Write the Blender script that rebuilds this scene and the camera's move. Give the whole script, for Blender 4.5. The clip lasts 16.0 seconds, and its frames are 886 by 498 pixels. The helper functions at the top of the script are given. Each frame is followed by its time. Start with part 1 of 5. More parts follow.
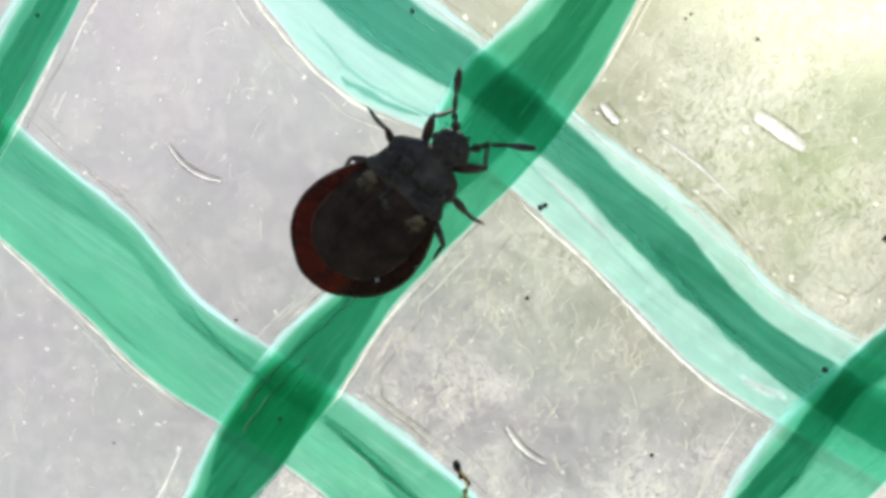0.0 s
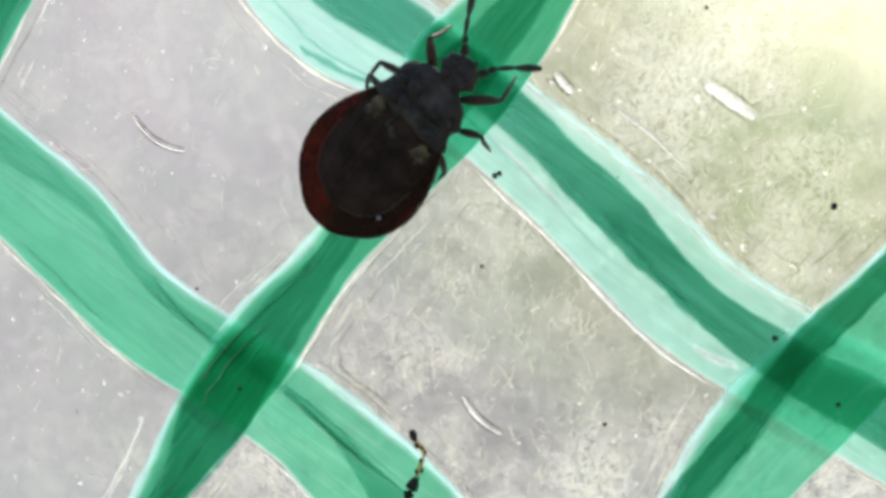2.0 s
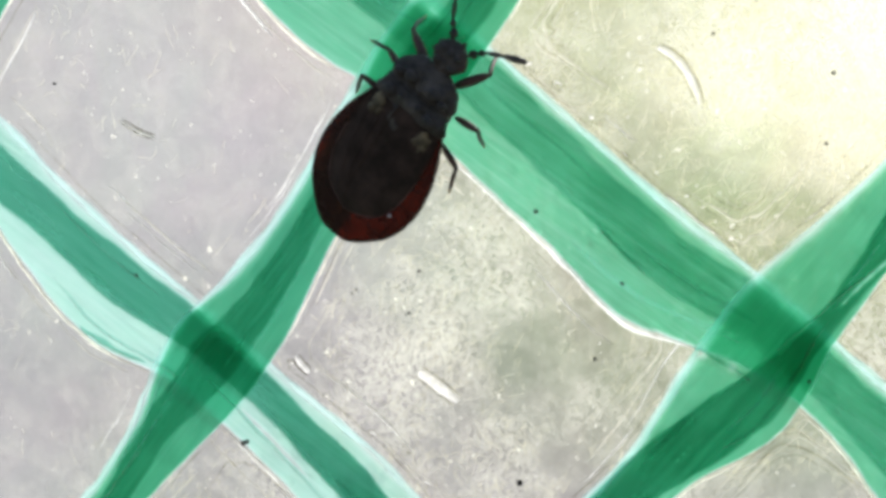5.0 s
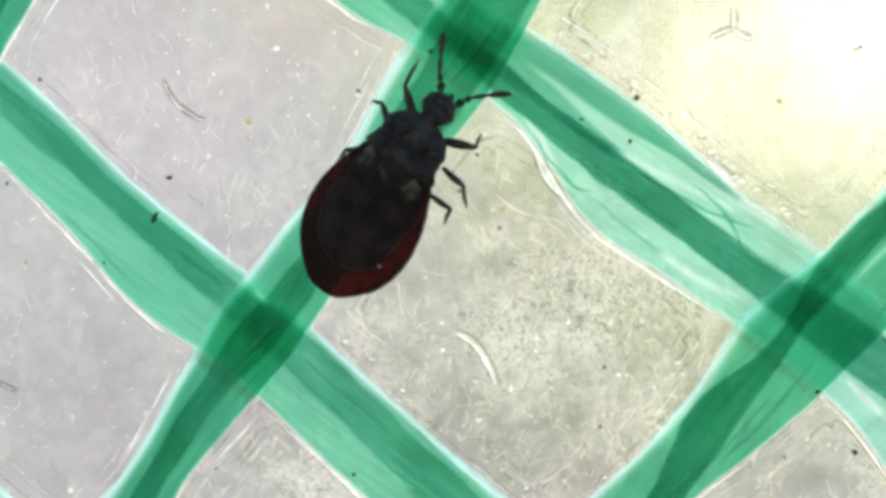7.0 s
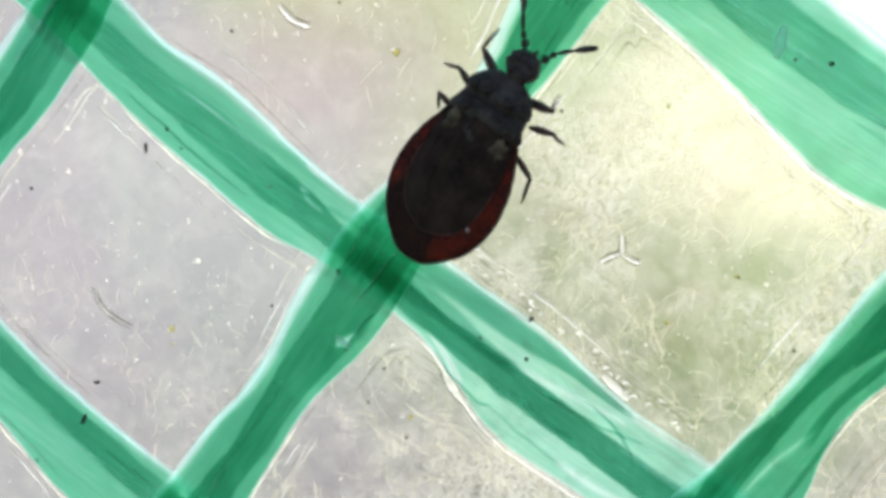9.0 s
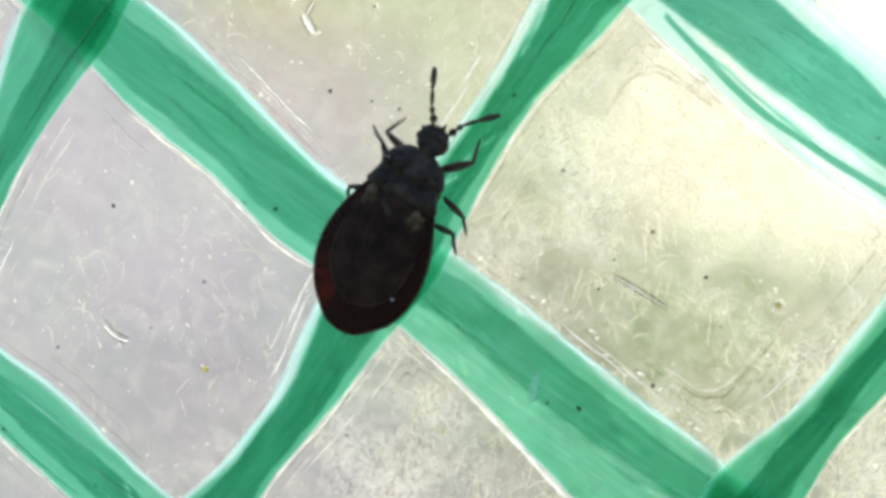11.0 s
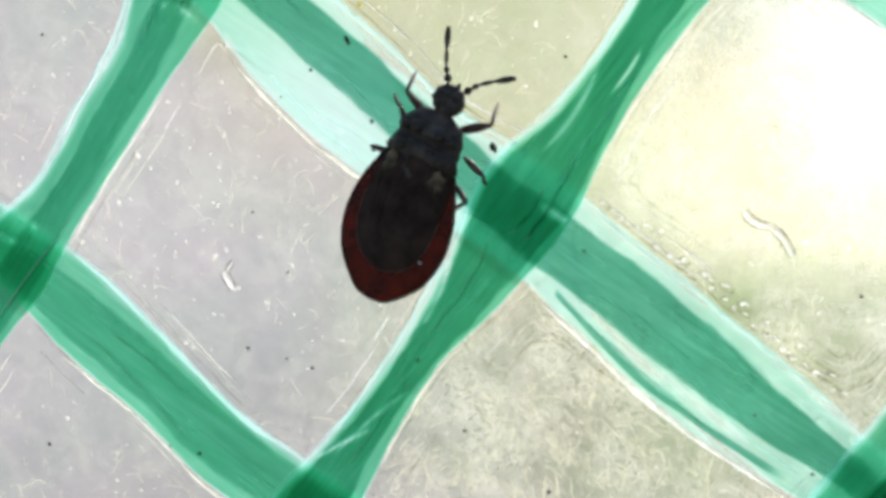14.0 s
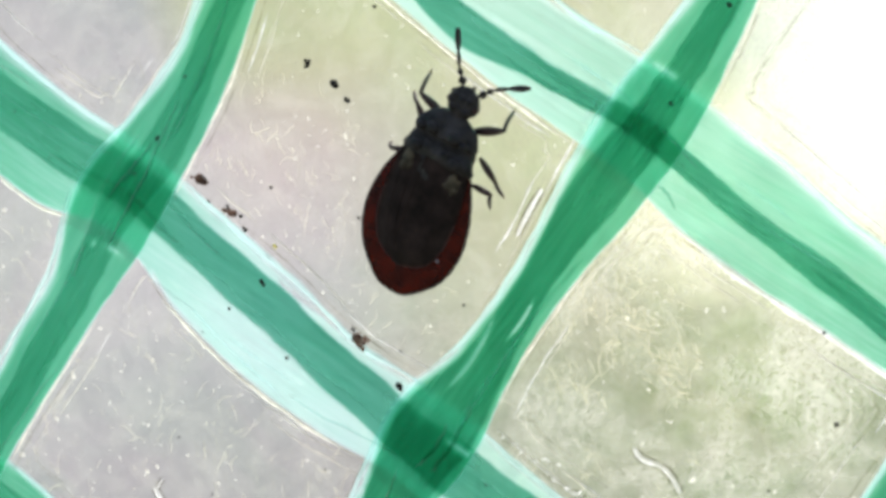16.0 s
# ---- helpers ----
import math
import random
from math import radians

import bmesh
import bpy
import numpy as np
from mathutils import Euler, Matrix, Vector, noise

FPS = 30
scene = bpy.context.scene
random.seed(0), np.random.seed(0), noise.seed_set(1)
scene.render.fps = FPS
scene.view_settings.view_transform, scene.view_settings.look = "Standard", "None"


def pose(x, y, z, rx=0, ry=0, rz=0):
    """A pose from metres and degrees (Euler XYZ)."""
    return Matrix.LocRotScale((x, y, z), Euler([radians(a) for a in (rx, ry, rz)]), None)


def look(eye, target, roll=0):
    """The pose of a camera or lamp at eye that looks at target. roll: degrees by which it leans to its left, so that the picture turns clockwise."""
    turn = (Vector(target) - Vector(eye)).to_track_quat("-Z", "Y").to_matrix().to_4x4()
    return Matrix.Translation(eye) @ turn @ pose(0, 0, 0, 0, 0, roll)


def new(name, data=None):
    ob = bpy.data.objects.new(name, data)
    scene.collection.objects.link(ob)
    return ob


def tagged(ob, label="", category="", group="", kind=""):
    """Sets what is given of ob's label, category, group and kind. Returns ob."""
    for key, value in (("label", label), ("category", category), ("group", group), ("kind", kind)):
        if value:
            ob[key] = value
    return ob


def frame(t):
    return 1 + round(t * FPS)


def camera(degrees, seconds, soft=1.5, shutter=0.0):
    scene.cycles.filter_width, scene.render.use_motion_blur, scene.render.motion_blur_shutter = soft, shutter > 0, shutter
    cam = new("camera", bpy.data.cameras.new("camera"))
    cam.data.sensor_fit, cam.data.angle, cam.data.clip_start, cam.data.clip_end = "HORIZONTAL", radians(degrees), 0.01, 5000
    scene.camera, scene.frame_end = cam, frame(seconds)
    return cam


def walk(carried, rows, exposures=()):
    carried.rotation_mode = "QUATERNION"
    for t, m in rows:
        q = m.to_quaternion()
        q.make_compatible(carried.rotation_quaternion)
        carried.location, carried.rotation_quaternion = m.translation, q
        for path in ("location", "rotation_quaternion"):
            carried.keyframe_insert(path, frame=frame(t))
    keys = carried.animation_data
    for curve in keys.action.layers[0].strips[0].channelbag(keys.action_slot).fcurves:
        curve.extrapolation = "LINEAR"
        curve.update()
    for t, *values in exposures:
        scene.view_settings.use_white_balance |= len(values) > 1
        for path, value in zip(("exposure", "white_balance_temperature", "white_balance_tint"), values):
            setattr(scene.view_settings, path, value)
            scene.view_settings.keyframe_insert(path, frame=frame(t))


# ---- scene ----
# A flat bug walks up a green-meshed plastic greenhouse sheet, seen from inside against the daylight.
MM = 0.0009   # one drawing unit, in metres
BASE = 1.2    # height of the drawing's origin over the ground

cam = camera(46.0, 16.0, soft=4.0)
PATH = [
    (0, look((0.00000, -0.02180, 1.20000), (-0.00626, 0.00683, 1.19358), 0.32)),
    (0.5, look((0.00002, -0.02174, 1.19941), (-0.00614, 0.00695, 1.19315), 0.51)),
    (1, look((0.00022, -0.02179, 1.19864), (-0.00612, 0.00690, 1.19257), 0.91)),
    (1.5, look((0.00018, -0.02195, 1.19847), (-0.00607, 0.00680, 1.19261), 0.91)),
    (2, look((0.00119, -0.02197, 1.19900), (-0.00531, 0.00671, 1.19309), 0.79)),
    (2.5, look((0.00346, -0.02216, 1.20011), (-0.00309, 0.00656, 1.19444), 1.01)),
    (3, look((0.00488, -0.02225, 1.20057), (-0.00194, 0.00647, 1.19519), 1.19)),
    (3.2, look((0.00549, -0.02222, 1.20104), (-0.00155, 0.00646, 1.19575), 1.10)),
    (5.3, look((0.00759, -0.02337, 1.20483), (0.00106, 0.00567, 1.20109), 1.03)),
    (5.5, look((0.00784, -0.02343, 1.20516), (0.00132, 0.00564, 1.20163), 1.02)),
    (6, look((0.00968, -0.02341, 1.20783), (0.00340, 0.00569, 1.20414), 0.70)),
    (6.5, look((0.00957, -0.02406, 1.21025), (0.00403, 0.00509, 1.20588), 0.45)),
    (7, look((0.01130, -0.02418, 1.21141), (0.00553, 0.00493, 1.20707), 0.49)),
    (7.5, look((0.01225, -0.02442, 1.21235), (0.00627, 0.00472, 1.20848), 0.52)),
    (8, look((0.01338, -0.02425, 1.21395), (0.00739, 0.00493, 1.21036), 0.28)),
    (8.5, look((0.01357, -0.02426, 1.21477), (0.00739, 0.00490, 1.21136), -0.01)),
    (9, look((0.01393, -0.02431, 1.21571), (0.00772, 0.00486, 1.21244), -0.13)),
    (9.5, look((0.01523, -0.02439, 1.21778), (0.00911, 0.00481, 1.21456), 0.02)),
    (10, look((0.01661, -0.02472, 1.21990), (0.01057, 0.00446, 1.21642), 0.01)),
    (10.2, look((0.01730, -0.02471, 1.22071), (0.01117, 0.00447, 1.21736), -0.05)),
    (12.3, look((0.02081, -0.02462, 1.22669), (0.01417, 0.00437, 1.22280), -0.88)),
    (12.5, look((0.02079, -0.02481, 1.22655), (0.01409, 0.00417, 1.22264), -0.69)),
    (13, look((0.02098, -0.02481, 1.22768), (0.01411, 0.00416, 1.22393), -1.04)),
    (13.5, look((0.02123, -0.02471, 1.22876), (0.01456, 0.00430, 1.22504), -1.07)),
    (14, look((0.02218, -0.02479, 1.23021), (0.01546, 0.00425, 1.22683), -1.09)),
    (14.5, look((0.02271, -0.02478, 1.23198), (0.01601, 0.00425, 1.22846), -1.21)),
    (15, look((0.02319, -0.02482, 1.23284), (0.01654, 0.00424, 1.22946), -1.41)),
    (15.5, look((0.02394, -0.02487, 1.23444), (0.01709, 0.00416, 1.23116), -1.77)),
    (16, look((0.02502, -0.02503, 1.23586), (0.01799, 0.00397, 1.23279), -1.91)),
]
walk(cam, PATH, [(0, 0.08), (1.0, 0.05), (2.5, -0.03), (16, -0.03)])

# ---- daylight ----
SUN_UP, SUN_TURN = radians(44), radians(20)
world = bpy.data.worlds.new("daylight")
scene.world = world
world.use_nodes = True
wn, wl = world.node_tree.nodes, world.node_tree.links
sky = wn.new("ShaderNodeTexSky")
sky.sky_type, sky.sun_disc = "NISHITA", False
sky.sun_elevation, sky.sun_rotation = SUN_UP, SUN_TURN
wl.new(sky.outputs[0], wn["Background"].inputs[0])
wn["Background"].inputs[1].default_value = 0.12
sun = new("sun", bpy.data.lights.new("sun", "SUN"))
sun.data.energy, sun.data.angle, sun.data.color = 4.2, radians(0.6), (1.0, 0.97, 0.91)
toward = Vector((math.sin(SUN_TURN) * math.cos(SUN_UP), math.cos(SUN_TURN) * math.cos(SUN_UP), math.sin(SUN_UP)))
sun.matrix_world = look(toward * 5, (0, 0, 0))


# ---- materials ----
def material(name):
    m = bpy.data.materials.new(name)
    m.use_nodes = True
    m.node_tree.nodes.clear()
    return m, Nodes(m.node_tree)


class Nodes:
    """Short calls to make and join shader nodes."""

    def __init__(self, tree):
        self.tree = tree

    def node(self, kind, links=(), **values):
        n = self.tree.nodes.new("ShaderNode" + kind)
        for key, value in values.items():
            if key == "operation":
                n.operation = value
            elif key == "blend_type":
                n.blend_type = value
            elif key == "data_type":
                n.data_type = value
            elif key == "feature":
                n.feature = value
            else:
                n.inputs[key.replace("_", " ")].default_value = value
        for socket, source in links:
            self.tree.links.new(source, n.inputs[socket])
        return n

    def coords(self, kind="Object", scale=(1, 1, 1), turn=0.0):
        tc = self.tree.nodes.new("ShaderNodeTexCoord")
        mp = self.node("Mapping", [(0, tc.outputs[kind])])
        mp.inputs["Scale"].default_value = scale
        mp.inputs["Rotation"].default_value = (0, turn, 0)
        return mp.outputs[0]

    def noise(self, where, scale, detail=3.0, rough=0.5, warp=0.0):
        return self.node("TexNoise", [(0, where)], Scale=scale, Detail=detail, Roughness=rough, Distortion=warp).outputs[0]

    def ramp(self, source, stops):
        r = self.tree.nodes.new("ShaderNodeValToRGB")
        while len(r.color_ramp.elements) < len(stops):
            r.color_ramp.elements.new(0.5)
        for e, (at, c) in zip(r.color_ramp.elements, stops):
            e.position = at
            e.color = (*c, 1) if isinstance(c, tuple) else (c, c, c, 1)
        self.tree.links.new(source, r.inputs[0])
        return r.outputs[0]

    def math(self, operation, a, b):
        n = self.node("Math", operation=operation)
        for k, q in enumerate((a, b)):
            if isinstance(q, (int, float)):
                n.inputs[k].default_value = q
            else:
                self.tree.links.new(q, n.inputs[k])
        return n.outputs[0]

    def mix(self, factor, a, b):
        n = self.tree.nodes.new("ShaderNodeMixShader")
        if isinstance(factor, (int, float)):
            n.inputs[0].default_value = factor
        else:
            self.tree.links.new(factor, n.inputs[0])
        self.tree.links.new(a, n.inputs[1])
        self.tree.links.new(b, n.inputs[2])
        return n.outputs[0]

    def mixcolor(self, factor, a, b, blend="MIX"):
        n = self.tree.nodes.new("ShaderNodeMix")
        n.data_type, n.blend_type = "RGBA", blend
        for k, q in ((0, factor), (6, a), (7, b)):
            if isinstance(q, (int, float)):
                n.inputs[k].default_value = q
            elif isinstance(q, tuple):
                n.inputs[k].default_value = (*q, 1)
            else:
                self.tree.links.new(q, n.inputs[k])
        return n.outputs[2]

    def bump(self, height, strength, distance):
        return self.node("Bump", [("Height", height)], Strength=strength, Distance=distance).outputs[0]

    def finish(self, shader):
        out = self.tree.nodes.new("ShaderNodeOutputMaterial")
        self.tree.links.new(shader, out.inputs[0])


def green_tape(name, milk):
    """Green plastic: light dies off with the thickness that the mesh carries; milk is how much of it the plastic scatters on."""
    m, n = material(name)
    streak = n.noise(n.coords("UV", (0.35, 6.0, 1.0)), 1.3, 5, 0.6, 0.6)
    broad = n.noise(n.coords("UV", (0.25, 0.9, 1)), 1.0, 2, 0.5, 0.4)
    hair = n.noise(n.coords("UV", (0.5, 22.0, 1.0)), 1.0, 3, 0.6, 0.3)
    side = n.tree.nodes.new("ShaderNodeUVMap")
    side.uv_map = "Side"
    thick = n.node("SeparateXYZ", [(0, side.outputs[0])]).outputs[1]
    uneven = n.math("ADD", n.math("MULTIPLY", streak, 0.55), n.math("ADD", n.math("MULTIPLY", broad, 0.4), n.math("MULTIPLY", hair, 0.3)))
    thick = n.math("MULTIPLY", thick, n.math("ADD", uneven, 0.375))
    left = n.tree.nodes.new("ShaderNodeCombineColor")
    for k, base in enumerate((0.33, 0.625, 0.535)):
        n.tree.links.new(n.math("POWER", base, thick), left.inputs[k])
    body = n.ramp(thick, [(0.0, 0.0), (0.3, 1.0)])
    through_colour = n.mixcolor(1.0, left.outputs[0], n.mixcolor(body, (1.0, 1.0, 1.0), (1 - 0.45 * milk,) * 3), "MULTIPLY")
    shader = n.node("BsdfTransparent", [(0, through_colour)]).outputs[0]
    relief = n.bump(n.math("ADD", streak, n.math("MULTIPLY", hair, 0.5)), 0.3, 0.00006)
    if milk:
        tint = n.mixcolor(n.ramp(thick, [(0.12, 0.0), (1.5, 1.0)]), (0.56 * milk, 0.62 * milk, 0.69 * milk), (0.115 * milk, 0.46 * milk, 0.30 * milk))
        glow_colour = n.mixcolor(1.0, n.mixcolor(1.0, left.outputs[0], tint, "MULTIPLY"), n.mixcolor(body, (0.0, 0.0, 0.0), (1.0, 1.0, 1.0)), "MULTIPLY")
        both = n.tree.nodes.new("ShaderNodeAddShader")
        n.tree.links.new(shader, both.inputs[0])
        n.tree.links.new(n.node("BsdfTranslucent", [(0, glow_colour), (1, relief)]).outputs[0], both.inputs[1])
        shader = both.outputs[0]
    gloss = n.node("BsdfGlossy", [("Normal", relief)], Roughness=0.28).outputs[0]
    gloss_amount = n.math("MULTIPLY", n.math("MULTIPLY", n.node("Fresnel", IOR=1.4).outputs[0], 0.35), body)
    n.finish(n.mix(gloss_amount, shader, gloss))
    return m


def ripple_plastic():
    """Thick clear ridges in the film, which bend the light behind them."""
    m, n = material("clear_ridge")
    bend = n.node("BsdfRefraction", Color=(0.97, 0.96, 0.9, 1), Roughness=0.03, IOR=1.42).outputs[0]
    milky = n.node("BsdfTranslucent", Color=(1.0, 0.97, 0.86, 1)).outputs[0]
    grain = n.ramp(n.noise(n.coords("Object"), 2500, 3, 0.6), [(0.4, 0.55), (0.65, 1.0)])
    n.finish(n.mix(0.55, n.node("BsdfTransparent").outputs[0], n.mix(grain, bend, milky)))
    return m


def shade_line_tint(name, dark_tone, pale_tone):
    """A dim tint for strips that imitate the dark lines of light bent in the film."""
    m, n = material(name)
    tone = n.ramp(n.noise(n.coords("Object"), 2200, 3, 0.6), [(0.35, dark_tone), (0.65, pale_tone)])
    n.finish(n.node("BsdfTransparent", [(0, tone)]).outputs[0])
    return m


def clear_film():
    """Clear plastic film, scuffed and matted with fine fibres, more so on one side of the middle tape."""
    m, n = material("clear_film")
    at = n.coords("Object")
    place = n.node("SeparateXYZ", [(0, at)])
    # steps of the net across the tapes, from the middle rising tape
    column = n.math("ADD", n.math("MULTIPLY", place.outputs[0], 0.07398 / MM), n.math("ADD", n.math("MULTIPLY", n.math("SUBTRACT", place.outputs[2], BASE), -0.05441 / MM), 0.2239))
    matted = n.ramp(n.math("ADD", n.math("MULTIPLY", column, 0.5), n.math("MULTIPLY", n.noise(at, 160, 3, 0.6), 0.5)), [(0.12, 0.12), (0.42, 1.0)])

    def threads(source, width):
        return n.ramp(n.math("ABSOLUTE", n.math("SUBTRACT", source, 0.5), 0.0), [(0.0, 1.0), (width, 0.0)])

    curls = [threads(n.noise(n.coords("Object", stretch, turn), scale, 4, 0.62, warp), width) for stretch, turn, scale, warp, width in (
        ((1.0, 1.0, 0.55), 0.5, 1500, 2.4, 0.05), ((0.6, 1.0, 1.0), 0.4, 1900, 2.8, 0.045), ((0.8, 1.0, 0.9), -0.3, 2700, 2.0, 0.05))]
    lines = n.math("MAXIMUM", n.math("MAXIMUM", curls[0], curls[1]), curls[2])
    shadow_lines = threads(n.noise(n.coords("Object", (0.9, 1.0, 0.6), 0.2), 1700, 4, 0.62, 2.6), 0.06)
    patch = n.ramp(n.noise(at, 230, 4, 0.65), [(0.43, 0.05), (0.62, 1.0)])
    clouds = n.math("MULTIPLY", n.ramp(n.noise(at, 520, 5, 0.68, 0.8), [(0.46, 0.0), (0.68, 1.0)]), n.math("ADD", n.math("MULTIPLY", matted, 1.3), 0.5))
    specks = n.ramp(n.noise(at, 5200, 2, 0.5), [(0.70, 0.0), (0.75, 1.0)])
    grains = n.ramp(n.noise(at, 2600, 1, 0.4), [(0.80, 0.0), (0.83, 1.0)])
    mottle = n.noise(at, 1100, 5, 0.7, 0.8)
    haze = n.math("MULTIPLY", lines, n.math("MULTIPLY", n.math("MULTIPLY", patch, matted), 0.42))
    haze = n.math("ADD", haze, n.math("MULTIPLY", n.math("MAXIMUM", specks, grains), 0.6))
    haze = n.math("ADD", haze, n.math("MULTIPLY", n.ramp(mottle, [(0.45, 0.0), (0.70, 1.0)]), 0.13))
    haze = n.math("ADD", haze, n.math("MULTIPLY", clouds, 0.07))
    dim = n.math("MULTIPLY", n.ramp(n.noise(at, 1300, 5, 0.7, 1.8), [(0.32, 0.945), (0.60, 1.0)]), n.math("SUBTRACT", 1.0, n.math("MULTIPLY", n.math("MULTIPLY", matted, 0.14), n.ramp(n.noise(at, 640, 5, 0.68, 1.0), [(0.40, 1.0), (0.58, 0.0)]))))
    tinge = n.mixcolor(n.ramp(n.noise(at, 210, 4, 0.62, 0.7), [(0.36, 0.0), (0.64, 1.0)]), (0.962, 0.945, 0.972), (0.910, 0.972, 0.945))
    pressed = n.mixcolor(n.math("MULTIPLY", n.math("MULTIPLY", shadow_lines, n.math("MULTIPLY", matted, patch)), 0.30), (1.0, 1.0, 1.0), (0.55, 0.55, 0.50))
    clear = n.node("BsdfTransparent", [(0, n.mixcolor(1.0, n.mixcolor(1.0, tinge, dim, "MULTIPLY"), pressed, "MULTIPLY"))]).outputs[0]
    scatter = n.node("BsdfTranslucent", Color=(0.97, 0.97, 0.88, 1)).outputs[0]
    body = n.mix(haze, clear, scatter)
    gloss = n.node("BsdfGlossy", [("Normal", n.bump(mottle, 0.2, 0.0001))], Roughness=0.15).outputs[0]
    n.finish(n.mix(n.math("MULTIPLY", n.node("Fresnel", IOR=1.45).outputs[0], 0.4), body, gloss))
    return m


def pale_plastic(name, colour, clearness, varied=False):
    m, n = material(name)
    grain = n.noise(n.coords("Object"), 3000, 3, 0.6)
    clear = n.node("BsdfTransparent", Color=(0.98, 0.98, 0.95, 1)).outputs[0]
    scatter = n.node("BsdfTranslucent", Color=(*colour, 1)).outputs[0]
    cover = n.math("MULTIPLY", n.ramp(grain, [(0.3, 0.5), (0.65, 1.0)]), 1.0 - clearness)
    if varied:
        each = n.tree.nodes.new("ShaderNodeNewGeometry").outputs["Random Per Island"]
        cover = n.math("MULTIPLY", cover, n.ramp(each, [(0.0, 0.12), (0.7, 0.55), (1.0, 1.0)]))
    n.finish(n.mix(cover, clear, scatter))
    return m


def shell(name, dark, light, rough, bump, grain=9000, coat=0.4):
    """Insect shell: dark, pitted, with a faint sheen."""
    m, n = material(name)
    at = n.coords("Object")
    pits = n.node("TexVoronoi", [(0, at)], Scale=grain).outputs["Distance"]
    wear = n.noise(at, 1800, 4, 0.6)
    colour = n.mixcolor(n.ramp(wear, [(0.35, 0.0), (0.7, 1.0)]), dark, light)
    b = n.node("BsdfPrincipled", [("Base Color", colour), ("Normal", n.bump(pits, bump, 0.00004))], Roughness=rough)
    b.inputs["Specular IOR Level"].default_value = coat
    n.finish(b.outputs[0])
    return m


def red_rim():
    """Thin see-through red-brown body wall."""
    m, n = material("red_body_wall")
    at = n.coords("Object")
    vein = n.noise(at, 2600, 4, 0.65, 0.8)
    tint = n.mixcolor(n.ramp(vein, [(0.36, 0.0), (0.62, 1.0)]), (0.17, 0.056, 0.036), (0.40, 0.115, 0.066))
    clear = n.node("BsdfTransparent", [(0, tint)]).outputs[0]
    skin = n.node("BsdfPrincipled", [("Normal", n.bump(vein, 0.3, 0.00005))], Base_Color=(0.06, 0.013, 0.010, 1), Roughness=0.5).outputs[0]
    n.finish(n.mix(0.36, clear, skin))
    return m


def dirt(name, dark, light):
    m, n = material(name)
    colour = n.mixcolor(n.ramp(n.noise(n.coords("Object"), 9000, 3, 0.6), [(0.35, 0.0), (0.65, 1.0)]), dark, light)
    n.finish(n.node("BsdfPrincipled", [("Base Color", colour)], Roughness=0.9).outputs[0])
    return m


def garden_glow():
    """Far, blurred garden daylight painted as emission: white sky gap, yellow-green leaves, grey yard."""
    m, n = material("garden_glow")
    tc = n.tree.nodes.new("ShaderNodeTexCoord")
    sep = n.node("SeparateXYZ", [(0, tc.outputs["Object"])])
    x, z = sep.outputs[0], sep.outputs[2]

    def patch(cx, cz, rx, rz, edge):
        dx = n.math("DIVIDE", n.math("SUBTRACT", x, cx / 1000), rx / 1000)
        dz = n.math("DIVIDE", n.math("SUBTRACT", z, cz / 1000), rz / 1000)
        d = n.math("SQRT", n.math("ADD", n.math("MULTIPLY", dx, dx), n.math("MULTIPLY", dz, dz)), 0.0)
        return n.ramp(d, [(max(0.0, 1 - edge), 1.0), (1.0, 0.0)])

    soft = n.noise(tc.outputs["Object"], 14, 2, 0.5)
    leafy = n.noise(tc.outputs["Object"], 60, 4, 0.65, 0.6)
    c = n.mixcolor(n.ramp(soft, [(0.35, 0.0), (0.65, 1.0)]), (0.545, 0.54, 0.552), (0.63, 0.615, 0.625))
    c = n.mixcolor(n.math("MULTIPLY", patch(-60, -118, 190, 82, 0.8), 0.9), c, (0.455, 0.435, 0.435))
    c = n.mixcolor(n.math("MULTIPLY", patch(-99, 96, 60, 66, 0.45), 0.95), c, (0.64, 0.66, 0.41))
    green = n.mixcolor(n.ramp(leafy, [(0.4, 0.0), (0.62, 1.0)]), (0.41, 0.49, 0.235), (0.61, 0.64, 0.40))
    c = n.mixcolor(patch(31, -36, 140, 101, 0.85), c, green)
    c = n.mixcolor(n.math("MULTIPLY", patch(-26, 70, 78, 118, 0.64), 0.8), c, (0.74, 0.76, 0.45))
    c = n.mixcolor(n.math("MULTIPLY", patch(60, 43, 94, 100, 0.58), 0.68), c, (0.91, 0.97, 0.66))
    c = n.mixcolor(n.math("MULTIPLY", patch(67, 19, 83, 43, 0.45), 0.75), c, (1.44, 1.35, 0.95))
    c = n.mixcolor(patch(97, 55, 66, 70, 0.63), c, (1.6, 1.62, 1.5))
    # a pinkish, a pale and a dim patch, painted into the glow behind the film
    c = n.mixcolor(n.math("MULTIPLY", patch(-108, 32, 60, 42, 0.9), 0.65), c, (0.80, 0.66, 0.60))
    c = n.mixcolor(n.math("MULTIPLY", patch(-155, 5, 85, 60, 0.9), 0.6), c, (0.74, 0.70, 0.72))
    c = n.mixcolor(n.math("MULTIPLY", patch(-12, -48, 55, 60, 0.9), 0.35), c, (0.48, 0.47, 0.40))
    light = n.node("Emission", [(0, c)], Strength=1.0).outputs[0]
    n.finish(light)
    return m


